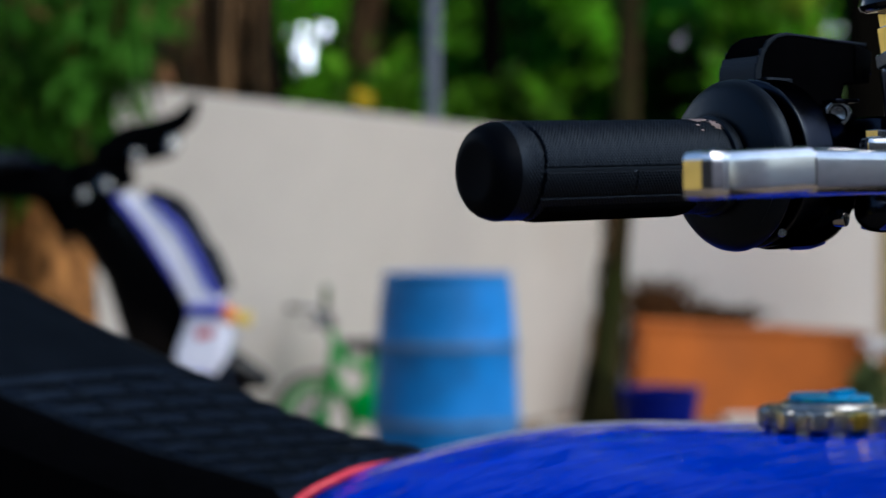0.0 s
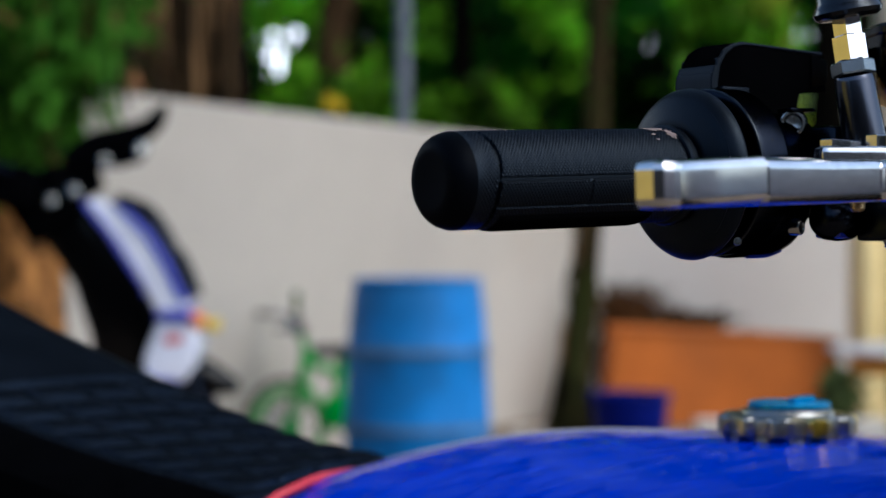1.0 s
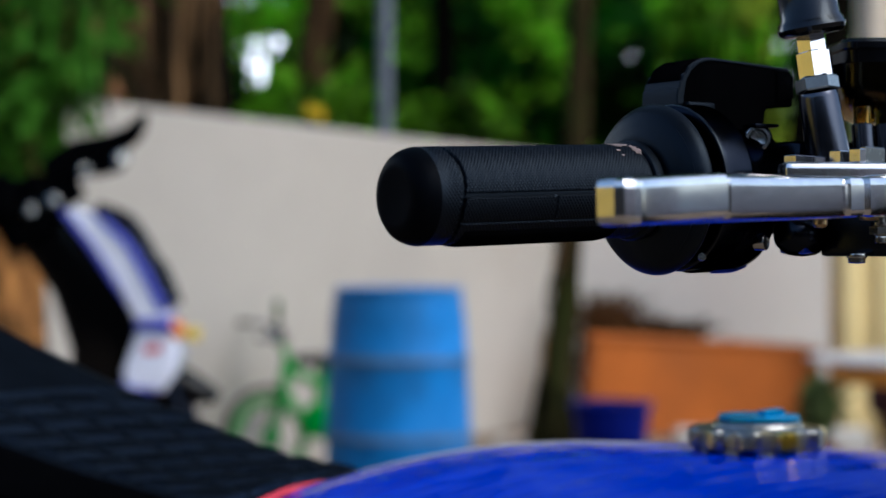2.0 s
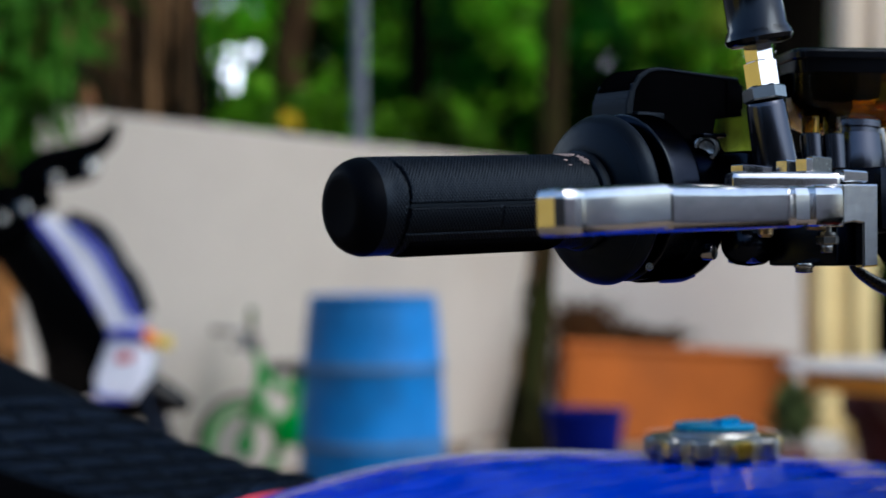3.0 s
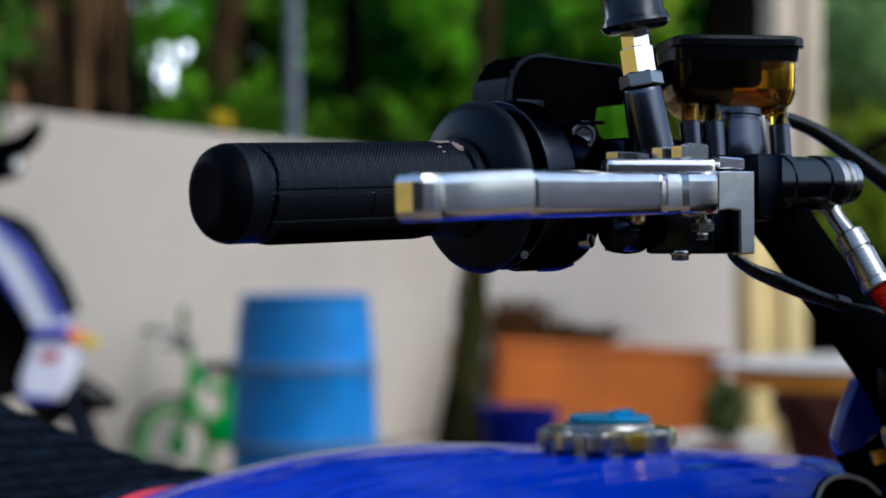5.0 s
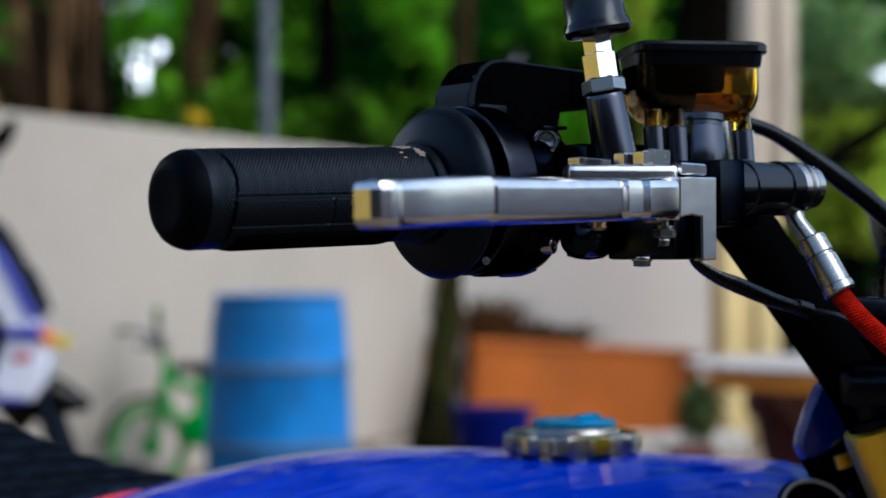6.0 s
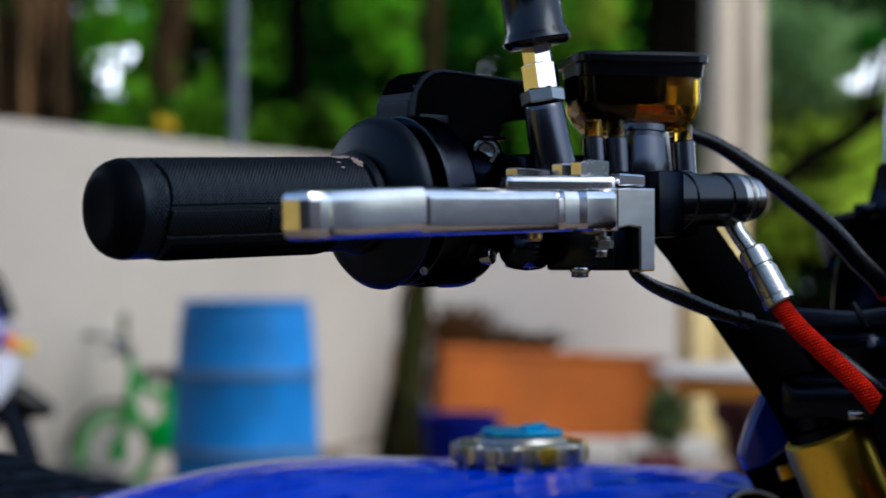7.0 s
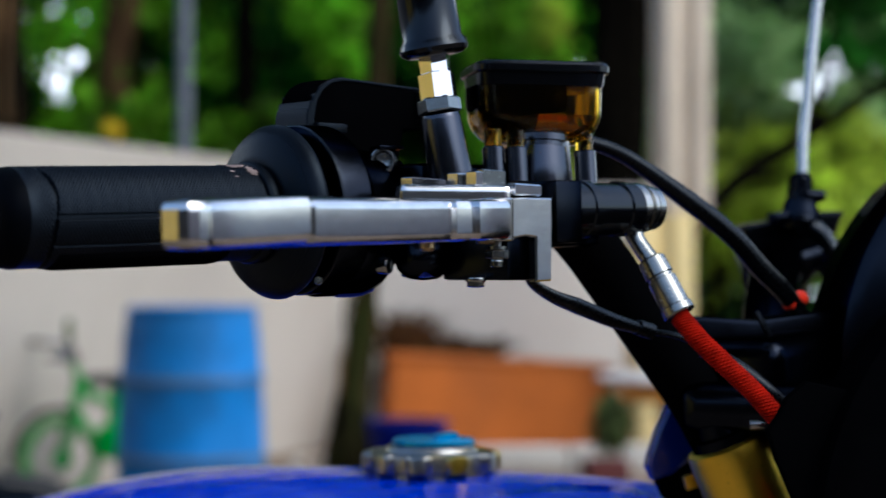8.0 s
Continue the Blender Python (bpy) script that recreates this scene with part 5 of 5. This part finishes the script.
part("fluid", rounded([(1.0578, 0.0089, 0.0084), (1.0581, 0.0108, 0.0100), (1.0597, 0.0149, 0.0126), (1.0626, 0.0180, 0.0144), (1.0656, 0.0193, 0.0151), (1.0664, 0.0194, 0.0152)]), amber_fluid, rv, "amber brake fluid")
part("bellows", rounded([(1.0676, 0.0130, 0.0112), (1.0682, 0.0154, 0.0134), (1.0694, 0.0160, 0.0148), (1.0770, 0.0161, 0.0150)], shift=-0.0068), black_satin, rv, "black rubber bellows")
# made-up black filler that darkens the cup's lower left
part("cup_darkener", rounded([(1.0600, 0.0050, 0.0090), (1.0606, 0.0070, 0.0110), (1.0640, 0.0084, 0.0125), (1.0676, 0.0088, 0.0128)], shift=-0.0098), black_satin, rv, "black filler added to darken the cup's lower left")
part("reservoir_cap", rounded([(1.0762, 0.0205, 0.0168), (1.0766, 0.0214, 0.0180), (1.0810, 0.0219, 0.0185), (1.0812, 0.0227, 0.0196), (1.0817, 0.0230, 0.0200), (1.0838, 0.0230, 0.0200), (1.0849, 0.0224, 0.0192), (1.0854, 0.0212, 0.0178)], 72, 7.0), black_sheen, rv, "black rounded reservoir cap", angle=25)
part("foot", lathe((0.1958, 0.690, 1.0370), (0.02, 0.10, 1), [(0, 0.0108), (0.001, 0.0112), (0.010, 0.0104), (0.0165, 0.0098), (0.0170, 0.0086), (0.0185, 0.0086), (0.0187, 0.0098), (0.0210, 0.0098)], 32), grey_anodised, rv, "dark grey reservoir foot")
part("fin", box((0.2052, 0.690, 1.0460), (0.003, 0.006, 0.020), (1, 0, 0.1), 0.0006), dull_steel, rv)
for x, y in ((0.1770, 0.676), (0.2130, 0.692), (0.1852, 0.677)):
    st = part("stud", rod((x, y, 1.0400), (x - 0.0006, y + 0.001, 1.0530), 0.0040, edge=0.0005), grey_anodised, rv)
    part("brass_sleeve", rod((x - 0.0006, y + 0.001, 1.0522), (x - 0.0008, y + 0.0012, 1.0590), 0.0032), amber, st)

# mirror stem
mi = part("mirror_stem", lathe((0.1592, 0.650, 1.0330), (-0.185, -0.10, 1), [(0, 0.0080), (0.002, 0.0078), (0.028, 0.0068), (0.0295, 0.0062)], 32), grey_anodised, mc, "dark grey mirror stem with chrome neck")
part("nut", hexnut((0.1540, 0.6472, 1.0618), (-0.13, 0.12, 1), 0.0074, 0.0050), dull_steel, mi)
part("neck", lathe((0.1536, 0.6470, 1.0665), (-0.12, 0.12, 1), [(0, 0.0064), (0.0085, 0.0064), (0.0090, 0.0054), (0.0200, 0.0054), (0.0200, 0.003)], 6, up=(0.94, -0.342, 0)), chrome, mi, "polished chrome neck")
part("sleeve", lathe((0.1520, 0.6462, 1.0812), (-0.17, -0.03, 1), [(0, 0.0095), (0.001, 0.0112), (0.0025, 0.0118), (0.0045, 0.0112), (0.0060, 0.0102), (0.0200, 0.0100), (0.0215, 0.0085), (0.08, 0.0075)], 36), black_sheen, mi, "ribbed black rubber sleeve")
part("stem_foot", box((0.1545, 0.664, 1.0375), (0.030, 0.018, 0.016), (0.8, 0.6, 0), 0.004), black_satin, mi)

# banjo, brake hose
bj = part("banjo_fitting", lathe((0.2232, 0.6820, 1.0316), (0.81, 0.58, 0.03), [(0, 0.0080), (0.0006, 0.0090), (0.0020, 0.0094), (0.0075, 0.0094), (0.0085, 0.0084), (0.0090, 0.0074), (0.0100, 0.0074), (0.0103, 0.0088), (0.0120, 0.0088), (0.0124, 0.0074), (0.0130, 0.0074), (0.0134, 0.0082), (0.0165, 0.0080), (0.0175, 0.0066), (0.0175, 0)], 32), zinc, mc, "polished banjo bolt and fitting", angle=20)
part("banjo_arm", tube([(0.2280, 0.6865, 1.0265), (0.2300, 0.6840, 1.0200), (0.2348, 0.6800, 1.0120)], 0.0030, 16, 6, radii=[0.0042, 0.0032, 0.0034]), dull_steel, bj)
part("ferrule", lathe((0.2342, 0.6810, 1.0135), (0.40, -0.30, -0.87), [(0, 0.0044), (0.0006, 0.0051), (0.0070, 0.0053), (0.0074, 0.0047), (0.0084, 0.0047), (0.0088, 0.0054), (0.0192, 0.0054), (0.0196, 0.0059), (0.0222, 0.0060), (0.0228, 0.0056), (0.0228, 0.003)], 24), dull_steel, bj, "crimped steel ferrule", angle=22)
hose_line = [(0.2431, 0.6745, 0.9932), (0.2490, 0.6700, 0.9850), (0.2580, 0.6650, 0.9755), (0.2675, 0.6620, 0.9660), (0.2765, 0.6600, 0.9555), (0.287, 0.666, 0.945), (0.300, 0.690, 0.930), (0.315, 0.72, 0.90)]
part("brake_hose", tube(hose_line, 0.0035, 32, 44, wob=lambda i, k: 0.00022 * (1 if (i // 2 + k // 2) % 2 else -1)), red_braid, mc, "red braided brake hose", angle=15)

# cables
part("throttle_cable", tube([(0.2100, 0.728, 1.0605), (0.2208, 0.730, 1.0590), (0.2376, 0.735, 1.0535), (0.2636, 0.740, 1.0368), (0.2820, 0.745, 1.0235), (0.2960, 0.752, 1.0105), (0.3088, 0.760, 1.0002), (0.322, 0.772, 0.985), (0.34, 0.80, 0.95)], 0.0034, 16, 10, radii=[0.0026, 0.0027, 0.0029, 0.0040, 0.0040, 0.0040, 0.0038, 0.0038, 0.0038]), black_hose, mc, "black throttle cable")
part("cable_cap", rod((0.3090, 0.7600, 0.9968), (0.3180, 0.7670, 0.9990), 0.0033, edge=0.001), red_plastic, mc, "red cable connector")
sw = part("switch_cable", tube([(0.1850, 0.652, 1.0085), (0.1871, 0.655, 1.0046), (0.1965, 0.667, 1.0000), (0.2075, 0.680, 0.9966), (0.2220, 0.690, 0.9915), (0.2352, 0.700, 0.9880)], 0.0026, 14, 8, radii=[0.0016, 0.0018, 0.0024, 0.0030, 0.0028, 0.0020]), black_hose, mc, "thin black switch cable")
part("sleeve_end", rod((0.2330, 0.6985, 0.9888), (0.2400, 0.7025, 0.9868), 0.0030, edge=0.0006), black_hose, sw)
part("wire", tube([(0.2400, 0.7025, 0.9868), (0.250, 0.700, 0.9850), (0.262, 0.700, 0.9790), (0.276, 0.70, 0.9690), (0.29, 0.71, 0.955)], 0.0012, 8, 8), black_hose, sw)
part("speedo_cable", tube([(0.2600, 0.705, 0.9800), (0.2720, 0.698, 0.9730), (0.2850, 0.695, 0.9620), (0.2980, 0.70, 0.9480), (0.31, 0.71, 0.92)], 0.0030, 12, 8), black_hose, mc)

# steering head
yk = part("top_yoke", box((0.318, 0.775, 0.957), (0.15, 0.060, 0.020), (0.5, 0.86, 0), 0.008, 3), black_satin, mc, "black top yoke")
part("bar_riser", box((0.2960, 0.752, 0.962), (0.045, 0.040, 0.046), (0.7, 0.7, 0.1), 0.008, 3), black_satin, yk)
part("gauge_bracket", slab([(0.2540, 0.9780), (0.2560, 0.9925), (0.2960, 0.9900), (0.3300, 0.9940), (0.3300, 0.9600), (0.2700, 0.9600)], (0, 0.752, 0), (1, 0.05, 0), (0, 0, 1), 0.020, 0.002), black_satin, yk)
part("cable_tie", tube([(0.2900, 0.7385, 0.9935), (0.2930, 0.7375, 0.9880), (0.2965, 0.7375, 0.9800), (0.2985, 0.7380, 0.9740)], 0.0013, 8, 6), black_hose, yk)
part("brass_nut", lathe((0.2840, 0.727, 0.9570), (0.3, -0.9, 0.2), [(0, 0.009), (0.004, 0.009), (0.005, 0.0065), (0.005, 0)], 20), brass, yk)
part("steel_pin", lathe((0.2800, 0.712, 0.9515), (0.9, -0.3, 0.1), [(0, 0.0022), (0.007, 0.0022), (0.008, 0.0015), (0.008, 0)], 12), zinc, yk)
part("yellow_tag", box((0.2765, 0.776, 0.9245), (0.012, 0.004, 0.006), (1, 0, 0.3), 0.001), gold, yk)
FA = Vector((0.40, 0.05, -0.915)).normalized()
for k, o2 in enumerate(((0.2745, 0.7270, 0.9445), (0.3645, 0.8890, 0.9445))):
    fk = part("fork_leg", lathe(o2, FA, [(0, 0.0135), (0.0010, 0.0158), (0.004, 0.0164), (0.30, 0.0164), (0.31, 0.0130), (0.74, 0.0130)], 40), gold, mc, "gold anodised fork leg")
    part("fork_cap", lathe(Vector(o2) - FA * 0.010, FA, [(0, 0.006), (0.001, 0.009), (0.006, 0.010), (0.0065, 0.0130), (0.0102, 0.0135)], 32), black_satin, fk)
axle = Vector((0.2745, 0.727, 0.9445)) + FA * 0.74 + Vector((0.045, 0.081, 0))
wheel(axle, axle.z, 0.05, black_satin, tyre_mat, mc, 12, (0.5, 0.86, 0))
hl = part("headlight", lathe((0.3895, 0.6900, 0.9150), (0.10, -0.97, 0), [(-0.04, 0.0), (-0.039, 0.04), (-0.022, 0.080), (0.0, 0.104), (0.030, 0.112), (0.042, 0.112), (0.046, 0.108), (0.048, 0.100), (0.054, 0.06), (0.056, 0)], 64), black_matte, mc, "round black headlight shell")
# plate added to hide the hose's lower end
part("hose_end_plate", slab([(0.2742, 0.9655), (0.2705, 0.9585), (0.2674, 0.9545), (0.2704, 0.9443), (0.2762, 0.9312), (0.2850, 0.9050), (0.3200, 0.9050), (0.3200, 0.9600), (0.2953, 0.9683), (0.2812, 0.9712)], (0, 0.649, 0), (1, 0, 0), (0, 0, 1), 0.006, 0.0015, 2), black_matte, hl, "black plate hiding the hose's lower end")
part("gauge_housing", lathe((0.4270, 0.8000, 0.9720), (0.10, -0.97, 0), [(-0.05, 0.0), (-0.049, 0.036), (-0.03, 0.078), (0.0, 0.100), (0.036, 0.106), (0.044, 0.105), (0.048, 0.100), (0.052, 0.07), (0.053, 0)], 56), black_satin, mc, "glossy dark gauge housing")

# left side of the bar
lp = part("clutch_perch", slab([(0.3472, 1.0343), (0.3687, 1.0381), (0.3864, 1.0420), (0.4022, 1.0421), (0.3968, 1.0282), (0.3884, 1.0110), (0.3789, 0.9995), (0.3554, 1.0052), (0.3495, 1.0194)], (0, 0.972, 0), (1, 0, 0), (0, 0, 1), 0.024, 0.004, 3), black_sheen, mc, "black clutch perch")
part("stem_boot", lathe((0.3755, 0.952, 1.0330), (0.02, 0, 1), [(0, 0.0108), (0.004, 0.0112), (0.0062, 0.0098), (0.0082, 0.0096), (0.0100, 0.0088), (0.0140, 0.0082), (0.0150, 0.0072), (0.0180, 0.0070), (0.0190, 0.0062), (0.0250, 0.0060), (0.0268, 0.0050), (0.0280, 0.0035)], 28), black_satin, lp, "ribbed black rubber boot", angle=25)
part("perch_lug", rod((0.376, 0.946, 1.0494), (0.3866, 0.948, 1.0490), 0.0034, edge=0.0008), black_satin, lp)
part("clamp_band", tube([(0.374, 0.948, 1.0350), (0.3815, 0.946, 1.0315), (0.3868, 0.946, 1.0240), (0.3885, 0.948, 1.0160), (0.3840, 0.950, 1.0105)], 0.0052, 14, 8), black_sheen, lp, "rounded clamp")
part("lever_arm", tube([(0.352, 0.94, 1.013), (0.366, 0.935, 1.016), (0.380, 0.94, 1.020)], 0.0045, 12, 6), black_satin, lp)
part("knuckle", lathe((0.355, 0.955, 1.006), (0.3, -1, 0.2), [(0, 0.011), (0.012, 0.011), (0.015, 0.009), (0.016, 0)], 20), black_satin, lp)
part("perch_bolt", hexnut((0.3620, 0.944, 1.0350), (0, 0.1, 1), 0.0060, 0.0050), black_satin, lp)
part("left_mirror_stem", tube([(0.3776, 0.955, 1.060), (0.3790, 0.958, 1.080), (0.3830, 0.962, 1.105), (0.3905, 0.970, 1.152), (0.40, 0.98, 1.20)], 0.0027, 14, 8), zinc, mc, "polished left mirror stem")

# fuel tank; it and the seat lie along the machine's axis
AX, AL = Vector((0.899, -0.438, 0)), Vector((0.438, 0.899, 0))
A0 = Vector((0.1815, 0.905, 0))


def along(u, lat, z):
    return A0 + AX * u + AL * lat + Vector((0, 0, z))


XS = [-0.330, -0.300, -0.284, -0.263, -0.230, -0.197, -0.165, -0.134, -0.103, -0.045, 0.020, 0.063, 0.095, 0.110, 0.118, 0.124, 0.128]
ZT = [0.835, 0.856, 0.867, 0.8775, 0.8895, 0.8985, 0.9055, 0.9102, 0.9130, 0.9152, 0.9158, 0.9152, 0.9134, 0.9090, 0.9030, 0.8930, 0.8700]
WD = [0.094, 0.100, 0.103, 0.107, 0.112, 0.117, 0.121, 0.125, 0.128, 0.131, 0.130, 0.124, 0.112, 0.100, 0.084, 0.062, 0.030]
bm = bmesh.new()
rows = []
for u in np.linspace(XS[0], XS[-1], 110):
    zt, w = np.interp(u, XS, ZT), np.interp(u, XS, WD)
    h = 0.17 * min(1, (zt - 0.80) / 0.10 + 0.2)
    row = []
    square = np.interp(u, [-0.22, -0.12, 0.05, 0.11], [0.70, 0.88, 0.90, 0.75])
    for k in range(96):
        a = 2 * math.pi * k / 96
        c, s = math.cos(a), math.sin(a)
        row.append(bm.verts.new(along(u, w * math.copysign(abs(c) ** square, c), zt - h / 2 + h / 2 * math.copysign(abs(s) ** square, s))))
    rows.append(row)
for u, v in zip(rows, rows[1:]):
    for k in range(96):
        bm.faces.new((u[k], u[(k + 1) % 96], v[(k + 1) % 96], v[k]))
bm.faces.new(rows[0])
bm.faces.new(rows[-1])
tk = part("fuel_tank", bm, tank_blue, mc, "glossy blue painted fuel tank", angle=50)
part("red_piping", tube([along(-0.250, -0.104, 0.855), along(-0.240, -0.090, 0.8745), along(-0.2330, -0.080, 0.8822), along(-0.2275, -0.068, 0.8866), along(-0.2265, -0.050, 0.8888), along(-0.2280, -0.030, 0.8885), along(-0.231, 0.0, 0.887), along(-0.235, 0.05, 0.883)], 0.0025, 12, 8), red_piping, tk, "red piping at the seat")
# pale tube standing for the wall's reflection on the crest
part("crest_reflection", tube([along(u, 0.018, np.interp(u, XS, ZT) - 0.0012) for u in (-0.236, -0.215, -0.190, -0.160, -0.130, -0.100, -0.07, -0.04)], 0.0020, 10, 8, radii=[0.0012, 0.0022, 0.0022, 0.0022, 0.0020, 0.0018, 0.0014, 0.0006]), stripe_grey, tk, "wall reflection along the crest, put in as a pale line")
part("neck_trim", tube([(0.2515, 0.794, 0.8950), (0.2534, 0.794, 0.9052), (0.2559, 0.794, 0.9102), (0.2602, 0.794, 0.9131), (0.2670, 0.794, 0.9135), (0.2740, 0.794, 0.9110), (0.2795, 0.794, 0.9060)], 0.0009, 10, 8), stripe_grey, tk, "pale edge of the recess")

# fuel cap
CC = Vector((0.1815, 0.905, 0.9142))


def lobes(s, t2):
    return 0.0019 * math.tanh(2.4 * math.cos(t2 * 10)) if 0.0015 < s < 0.0117 else 0.0


fc = part("fuel_cap", lathe(CC, (0, 0, 1), [(0.0, 0.028), (0.0022, 0.0296), (0.0034, 0.0310), (0.0092, 0.0312), (0.0108, 0.0308), (0.0116, 0.0298), (0.0120, 0.0275), (0.0120, 0.0)], 200, wob=lobes), worn_alloy, mc, "worn scalloped alloy fuel cap")
part("cap_step", lathe(CC + Vector((0, 0, 0.0116)), (0, 0, 1), [(0, 0.0225), (0.0010, 0.0222), (0.0026, 0.0205), (0.0026, 0)], 48), worn_alloy, fc)
part("blue_disc", lathe(CC + Vector((0.001, 0, 0.0140)), (0, 0, 1), [(0, 0.0186), (0.0008, 0.0194), (0.0026, 0.0194), (0.0034, 0.0186), (0.0030, 0.0150), (0.0030, 0.0)], 48), cyan_alloy, fc, "bright blue anodised disc")
part("vent_stub", box(CC + Vector((0.0060, -0.004, 0.0185)), (0.0110, 0.0075, 0.0032), (0.9, 0.3, 0.1), 0.001), cyan_alloy, fc)

# blue shroud at the steering head
part("shroud", slab([(0.2653, 0.9544), (0.2605, 0.9439), (0.2570, 0.9330), (0.2565, 0.9290), (0.2588, 0.9236), (0.2665, 0.9259), (0.2765, 0.9333), (0.2850, 0.9480), (0.2760, 0.9560), (0.2690, 0.9570)], (0, 0.785, 0), (1, 0, 0), (0, 0, 1), 0.012, 0.003, 3), blue_plastic, mc, "blue plastic shroud")
part("frame_gusset", slab([(0.2760, 0.9450), (0.2650, 0.9250), (0.2720, 0.9120), (0.2850, 0.9000), (0.2850, 0.8400), (0.3200, 0.8400), (0.3200, 0.9500)], (0, 0.812, 0), (1, 0, 0), (0, 0, 1), 0.020, 0.002), black_matte, mc, "black frame plate")
part("neck_recess", slab([(0.2520, 0.8950), (0.2538, 0.9050), (0.2562, 0.9098), (0.2602, 0.9126), (0.2670, 0.9130), (0.2740, 0.9105), (0.2790, 0.9060), (0.2790, 0.8700), (0.2560, 0.8700)], (0, 0.800, 0), (1, 0, 0), (0, 0, 1), 0.014, 0.001), black_matte, tk, "black recess in the tank")

# seat: rows of low embossed pads, a cross seam, a rising rear
UC = [-0.80, -0.65, -0.60, -0.538, -0.484, -0.432, -0.382, -0.334, -0.2895, -0.2535, -0.238, -0.231]
SC = [1.003, 1.003, 0.998, 0.9810, 0.9587, 0.9393, 0.9206, 0.9042, 0.8920, 0.8875, 0.8860, 0.8780]
UN = [-0.80, -0.65, -0.58, -0.52, -0.46, -0.41, -0.363, -0.32, -0.27, -0.245, -0.231]
SN = [0.985, 0.985, 0.975, 0.960, 0.9400, 0.9225, 0.9090, 0.8985, 0.8895, 0.8840, 0.8700]
bm = bmesh.new()
rows = []
NX, NY = 520, 72
edge_rows = []
for i in range(NX + 1):
    u = UC[0] + (UC[-1] - UC[0]) * i / NX
    zf, zn = np.interp(u, UC, SC), np.interp(u, UN, SN)
    row = []
    for j in range(NY + 1):
        lat = -0.122 + 0.222 * j / NY
        k = min(1, max(0, (lat + 0.115) / 0.165))
        pad = 0.0
        uu = u - 0.17 * (lat - 0.05)
        if -0.398 < uu and u < -0.2475 and -0.090 < lat < 0.07:
            fu, fl = ((uu + 0.398) / 0.0215) % 1, ((lat + 0.090) / 0.040) % 1
            pad = 0.0036 * (1 - abs(2 * fu - 1) ** 3) * (1 - 0.9 * abs(2 * fl - 1) ** 5)
        seam = -0.0026 * math.exp(-((uu + 0.404) / 0.003) ** 2)
        edge = max(0, (-0.100 - lat) / 0.022, (lat - 0.062) / 0.038)
        z = zn + (zf - zn) * k * k * (3 - 2 * k) + pad + seam - 0.016 * edge ** 2
        row.append(bm.verts.new(along(u, lat, z)))
    y0, y1 = row[0].co.copy(), row[-1].co.copy()
    row.insert(0, bm.verts.new(y0 + AL * 0.004 - Vector((0, 0, 0.05))))
    row.insert(0, bm.verts.new(y0 + AL * 0.02 - Vector((0, 0, 0.10))))
    row.append(bm.verts.new(y1 - AL * 0.004 - Vector((0, 0, 0.05))))
    row.append(bm.verts.new(y1 - AL * 0.02 - Vector((0, 0, 0.10))))
    rows.append(row)
    edge_rows.append([p.co.copy() for p in row[:11]])
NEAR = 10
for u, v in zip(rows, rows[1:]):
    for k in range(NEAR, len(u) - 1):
        bm.faces.new((u[k], u[k + 1], v[k + 1], v[k]))
seat = part("seat", bm, vinyl, mc, "black vinyl seat embossed with rows of pads")
# near side split off in flat black: its shade put into the colour
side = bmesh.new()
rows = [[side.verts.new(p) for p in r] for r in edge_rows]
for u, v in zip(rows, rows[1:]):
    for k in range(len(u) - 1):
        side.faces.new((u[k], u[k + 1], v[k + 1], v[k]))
part("seat_side", side, black_matte, seat, "near side of the seat, its shade put into the black")

# what carries them, below the view
part("frame", tube([(0.30, 0.80, 0.90), along(-0.05, 0, 0.72), along(-0.4, 0, 0.74), along(-0.7, 0, 0.88)], 0.022, 14, 8), black_satin, mc)
part("down_tube", tube([(0.31, 0.81, 0.86), along(0.06, 0, 0.45), along(-0.1, 0, 0.30), along(-0.4, 0, 0.32)], 0.018, 14, 8), black_satin, mc)
part("engine", box(along(-0.16, 0, 0.45), (0.34, 0.24, 0.34), AX, 0.05, 3), dark_cavity, mc)
rear = along(-0.72, 0, 0.28)
wheel(rear, 0.28, 0.055, black_satin, tyre_mat, mc, 12, AL)
for s in (-0.1, 0.1):
    part("swing_arm", rod(along(-0.3, s, 0.36), rear + AL * s, 0.02), black_satin, mc)
    part("shock", rod(along(-0.62, s, 0.32), along(-0.5, s, 0.88), 0.022), black_satin, mc)
part("side_stand", rod(along(-0.2, 0.12, 0.30), along(-0.24, 0.26, 0.0), 0.012), black_satin, mc)
